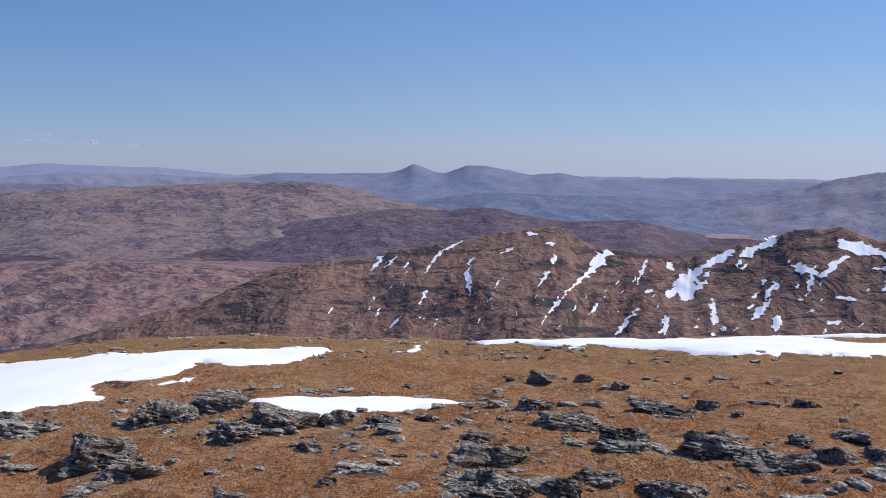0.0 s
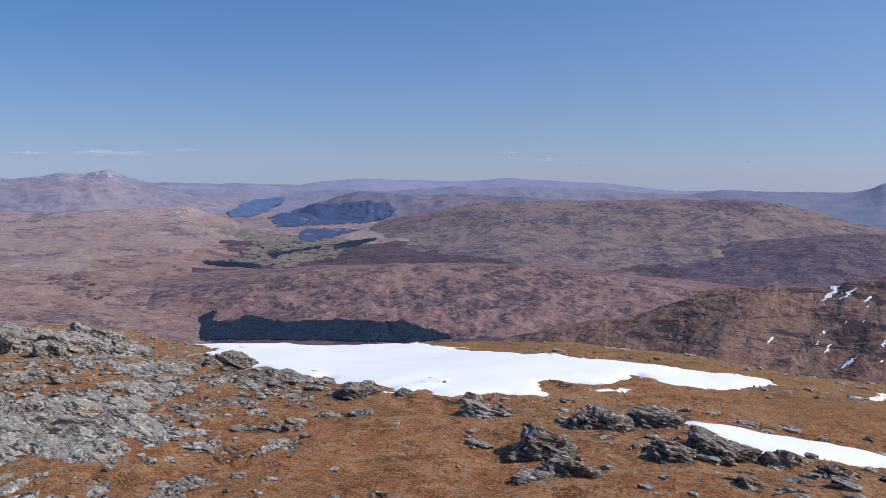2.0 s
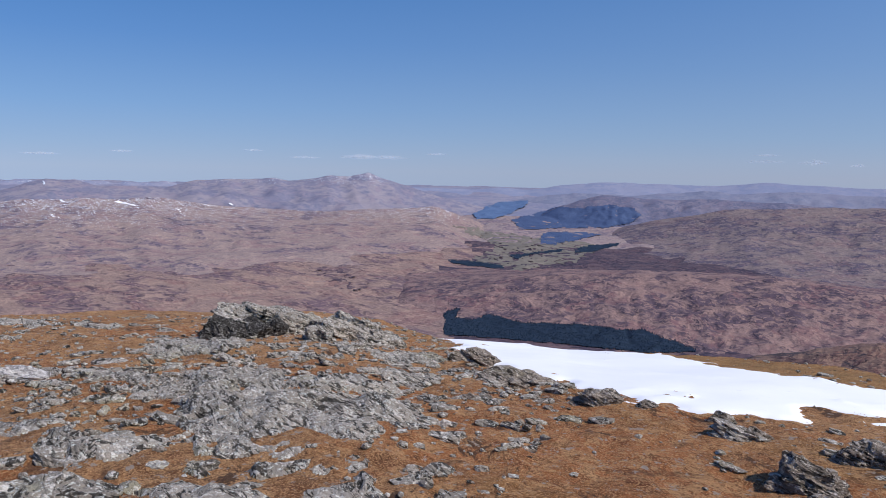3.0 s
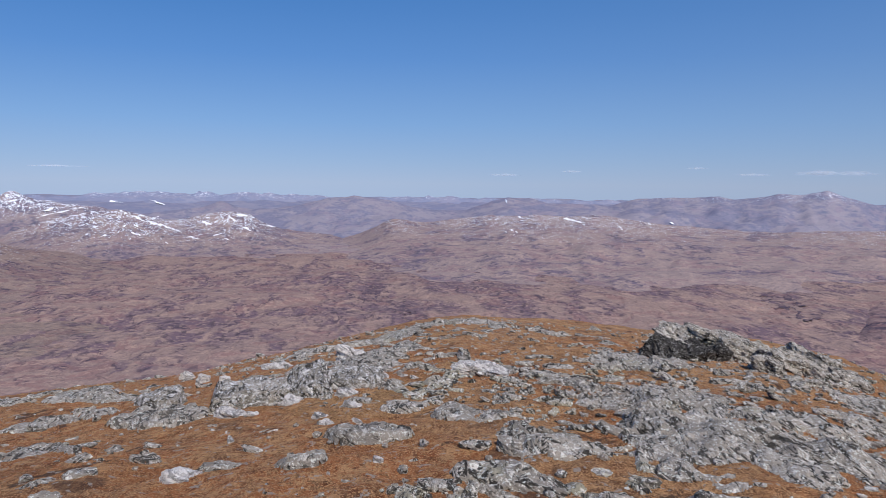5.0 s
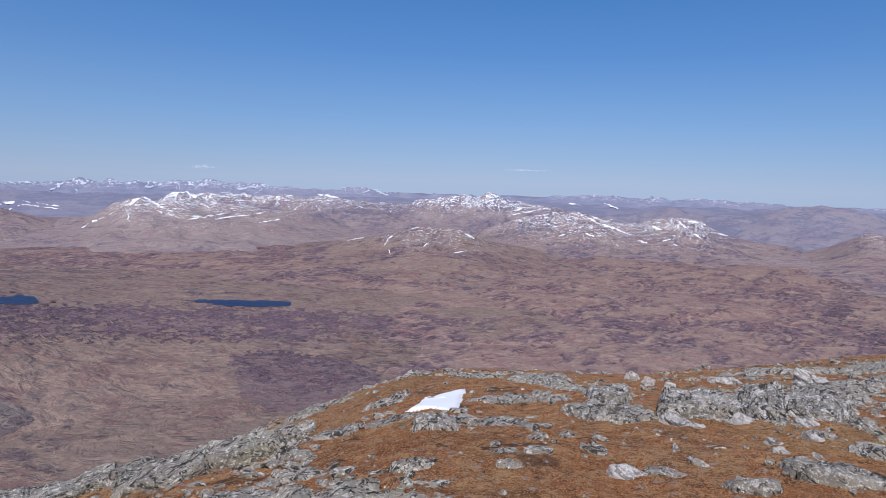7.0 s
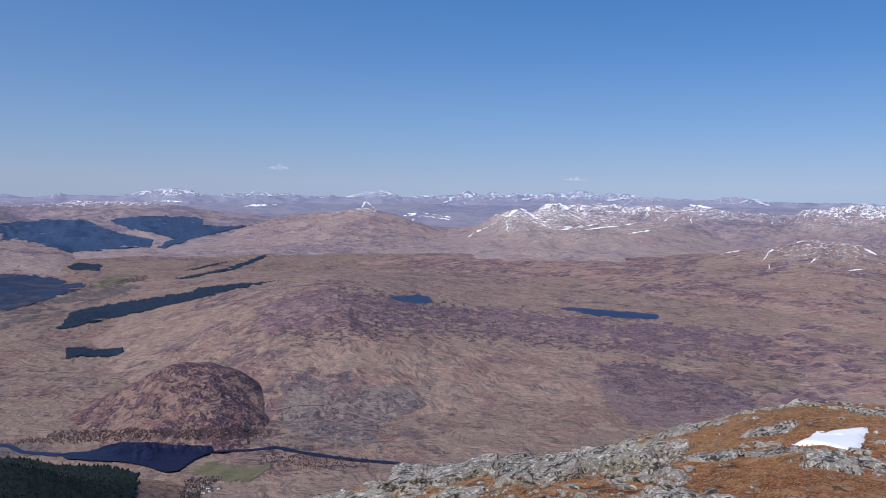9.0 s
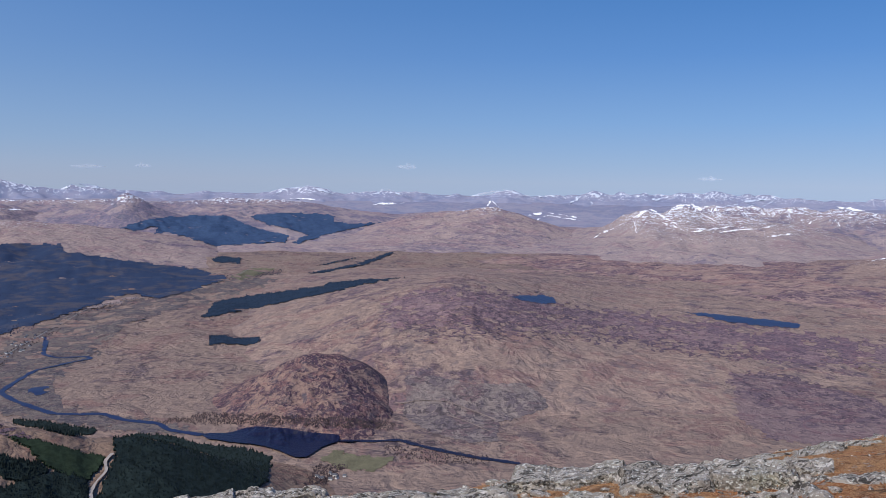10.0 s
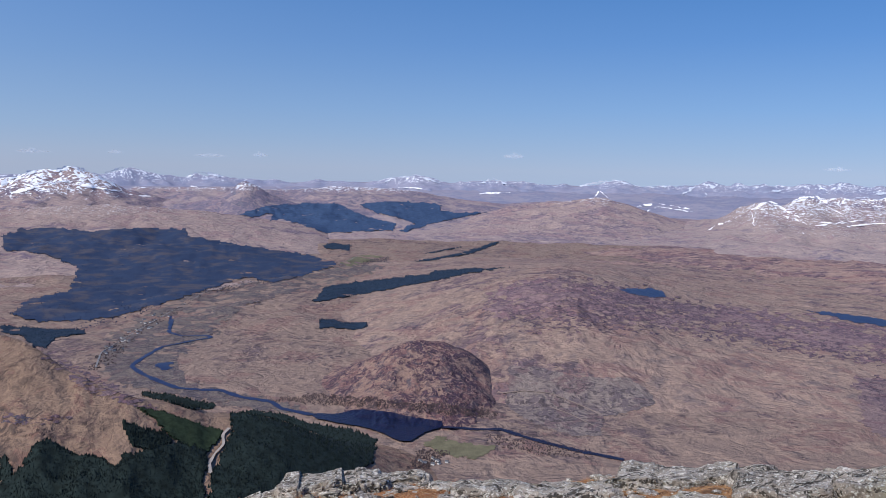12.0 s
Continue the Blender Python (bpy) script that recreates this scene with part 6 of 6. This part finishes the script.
# broken schist between the slabs, too much to count
co, faces = ball(2)
n = 3600
b = rng.uniform(-37, 200, n * 4)
r = 3.2 * 5 ** rng.uniform(0, 1, n * 4)
keep = rng.uniform(size=n * 4) < stony(b, r) ** 1.3
keep &= ~on_snow(b, r)
b, r = b[keep][:n], r[keep][:n]
x, y = polar(b, r)
s = 0.022 + 0.11 * rng.uniform(size=len(b)) ** 2.5
a = np.radians(b + rng.uniform(-35, 35, len(b)))
jit = rng.uniform(0.65, 1.15, (len(b), len(co), 1))
pts = np.clip(co[None] * jit, -0.75, 0.62) * (s[:, None, None] * np.array([1.3, 0.75, 0.36]))
pts = np.stack([pts[..., 0] * np.cos(a)[:, None] - pts[..., 1] * np.sin(a)[:, None], pts[..., 0] * np.sin(a)[:, None] + pts[..., 1] * np.cos(a)[:, None], pts[..., 2] + pts[..., 0] * rng.normal(0, 0.15, (len(b), 1))], -1)
pts += np.stack([x, y, summit_z(x, y) + s * 0.08], -1)[:, None]
rubble = quad_mesh("rubble", pts.reshape(-1, 3), (faces[None] + (np.arange(len(b)) * len(co))[:, None, None]).reshape(-1, 3), M_ROCK, False)
tagged(rubble, "flat broken pieces of grey schist in turf", "rubble", kind="stuff")

# gravel and grit, too many to count
co, faces = ball(1)
n = 9000
b = rng.uniform(-37, 200, n * 3)
r = 3.1 * 6 ** rng.uniform(0, 1, n * 3)
keep = rng.uniform(size=n * 3) < stony(b, r) * 0.9
keep &= ~on_snow(b, r)
b, r = b[keep][:n], r[keep][:n]
x, y = polar(b, r)
s = 0.012 + 0.05 * rng.uniform(size=len(b)) ** 2
jit = rng.uniform(0.6, 1.2, (len(b), len(co), 1))
pts = co[None] * jit * s[:, None, None] * np.array([1, 0.8, 0.55]) + np.stack([x, y, summit_z(x, y) + s * 0.2], -1)[:, None]
gravel = quad_mesh("gravel", pts.reshape(-1, 3), (faces[None] + (np.arange(len(b)) * len(co))[:, None, None]).reshape(-1, 3), M_ROCK, False)
tagged(gravel, "grey grit and chips of schist strewn on turf", "gravel", kind="stuff")


def tufts():
    """Short rusty grass and moss: many small blades in clumps."""
    m = Mat("dry_grass", 0.9, 0.1)
    geo = m.t.nodes.new("ShaderNodeNewGeometry")
    n = m.noise(0.9, 6, 0.65)
    c = m.mix(m.span(n, 0.38, 0.62), (0.412, 0.158, 0.063), (0.309, 0.111, 0.043))
    c = m.mix(m.span(m.noise(0.35, 4, 0.6), 0.5, 0.65, 0, 0.7), c, (0.412, 0.226, 0.104))
    c = m.mix(m.span(m.noise(7, 5, 0.75), 0.53, 0.60, 0, 0.8), c, (0.536, 0.291, 0.126))
    c = m.mix(m.span(m.noise(9, 5, 0.75, m.scaled(1, 1, 1, 33)), 0.56, 0.62, 0, 0.7), c, (0.113, 0.045, 0.023))
    c = m.mix(m.span(geo.outputs["Random Per Island"], 0.35, 0.9, 0, 0.6), c, (0.515, 0.273, 0.122))
    c = m.mix(m.span(geo.outputs["Random Per Island"], 0.28, 0.05, 0, 0.75), c, (0.124, 0.049, 0.025))
    m.colour(c)
    count = 130000
    b = rng.uniform(-38, 201, count)
    r = 3.0 * 5.5 ** rng.uniform(0, 1, count)
    x, y = polar(b, r)
    open_ground = rolling(x * 2.2, y * 2.2, 91, 4) + 0.5 * rolling(x * 0.6, y * 0.6, 95, 2) > -0.25
    for poly in SNOWS:
        open_ground &= ~inside(poly, x, y)
    x, y, r = x[open_ground], y[open_ground], r[open_ground]
    k = len(x)
    blades = 5
    base = np.stack([x, y, summit_z(x, y) - 0.004], -1)[:, None] + np.concatenate([rng.normal(0, 0.03, (k, blades, 2)), np.zeros((k, blades, 1))], -1)
    lean = rng.normal(0, 0.014, (k, blades, 2))
    tall = (0.005 + 0.011 * rng.uniform(size=(k, blades)) ** 1.5) * (0.6 + 0.9 * ease(rolling(x * 1.1, y * 1.1, 97, 2) + 0.5))[:, None]
    a = rng.uniform(0, 6.28, (k, blades))
    wide = 0.0010 + 0.00024 * r[:, None]
    off = np.stack([np.cos(a) * wide, np.sin(a) * wide, np.zeros_like(a)], -1)
    tip = base + np.concatenate([lean, tall[..., None]], -1)
    co = np.stack([base - off, base + off, tip], 2).reshape(-1, 3)
    f = np.arange(len(co)).reshape(-1, 3)
    tagged(quad_mesh("grass", co, f, m.m, False), "short rusty grass and moss of the summit", "grass", kind="stuff")


tufts()

# ---- houses of the village and the farm, at the landscape's scale ----
M_WALL = plain("white_harling", (0.62, 0.60, 0.57), 0.9, 0.2, 0.15, 2)
M_SLATE = plain("slate", (0.10, 0.105, 0.12), 0.7, 0.3, 0.3, 2)


def house_thing(b, d, long, turn):
    r, z = met(np.array([b]), np.array([d]))
    x, y = polar(b, float(r[0]))
    walls, roof = bmesh.new(), bmesh.new()
    bmesh.ops.create_cube(walls, size=1)
    bmesh.ops.scale(walls, vec=(long, 1.7, 1.3), verts=walls.verts)
    bmesh.ops.translate(walls, vec=(0, 0, 0.6), verts=walls.verts)
    l, w = long / 2 + 0.12, 1.0
    v = [roof.verts.new(c) for c in ((-l, -w, 1.22), (l, -w, 1.22), (l, w, 1.22), (-l, w, 1.22), (-l, 0, 2.1), (l, 0, 2.1))]
    for f in ((0, 1, 5, 4), (2, 3, 4, 5), (0, 4, 3), (1, 2, 5), (3, 2, 1, 0)):
        roof.faces.new([v[i] for i in f])
    thing = tagged(new("house"), "small white house with a slate roof in the glen", "house", "houses in the glen")
    thing.matrix_world = pose(float(x), float(y), float(z[0]), 0, 0, turn)
    for name, bm, material in (("wall", walls, M_WALL), ("roof", roof, M_SLATE)):
        me = bpy.data.meshes.new(name)
        bm.to_mesh(me)
        bm.free()
        me.materials.append(material)
        new(name, me).parent = thing


hr = random.Random(5)
for k in range(34):
    f = hr.random()
    house_thing(188.4 - 4.0 * f + hr.uniform(-0.7, 0.7), 13.2 - 2.5 * f + hr.uniform(-0.15, 0.15), hr.uniform(2.2, 4.2), hr.uniform(0, 180))
for k in range(7):
    house_thing(hr.uniform(160.5, 165.5), hr.uniform(21.7, 22.3), hr.uniform(2.0, 3.2), hr.uniform(0, 180))

# ---- small fair-weather clouds over the horizon ----
M_CLOUD = Mat("cloud", 1.0, 0.0)
M_CLOUD.colour((0.95, 0.93, 0.95))
veil = M_CLOUD.t.nodes.new("ShaderNodeBsdfTransparent")
blend = M_CLOUD.t.nodes.new("ShaderNodeMixShader")
blend.inputs[0].default_value = 0.07
M_CLOUD.link(veil.outputs[0], blend.inputs[1])
M_CLOUD.link(M_CLOUD.b.outputs[0], blend.inputs[2])
M_CLOUD.link(blend.outputs[0], M_CLOUD.t.nodes["Material Output"].inputs["Surface"])


def cloud(b, up, long, high, seed):
    rng = np.random.default_rng(seed)
    co, faces = ball(2)
    pts, fs = [], []
    n = 9
    for k in range(n):
        s = high * rng.uniform(0.35, 1.0) * (1 - 0.6 * abs(k / (n - 1) - 0.5) * 2)
        c = np.array([(k / (n - 1) - 0.5) * long + rng.normal(0, long * 0.04), rng.normal(0, 10), s * 0.35])
        q = co * np.array([long / n * rng.uniform(0.9, 1.7), 14, s]) * (1 + 0.12 * rng.normal(size=(len(co), 1))) + c
        pts.append(q)
        fs.append(faces + k * len(co))
    x, y = polar(b, 4880)
    ob = tagged(quad_mesh("cloud", np.concatenate(pts), np.concatenate(fs), M_CLOUD.m, True), "small pale cloud low over the horizon", "cloud", "clouds over the horizon", "structure")
    ob.matrix_world = pose(float(x), float(y), EYE + 4880 * math.tan(radians(up)), 0, 0, b)


for k, (b, up, long, high) in enumerate(((25.6, 1.05, 130, 12), (28.5, 1.55, 110, 8), (23, 0.9, 60, 9), (11.2, 1.05, 70, 9), (62.3, 0.85, 160, 7), (57.2, 0.95, 330, 16), (52.3, 1.3, 110, 9), (66, 1.3, 90, 7), (28.7, 1.1, 160, 10),
                                         (158.4, 1.05, 110, 17), (177.4, 0.82, 70, 16), (136, 0.42, 110, 12), (181, 0.72, 150, 9), (192.3, 0.75, 130, 13), (187.3, 0.82, 60, 12), (112, 0.9, 240, 6), (80, 0.7, 150, 7), (75, 1.0, 90, 7))):
    cloud(b, up, long, high * 1.5, 900 + k)
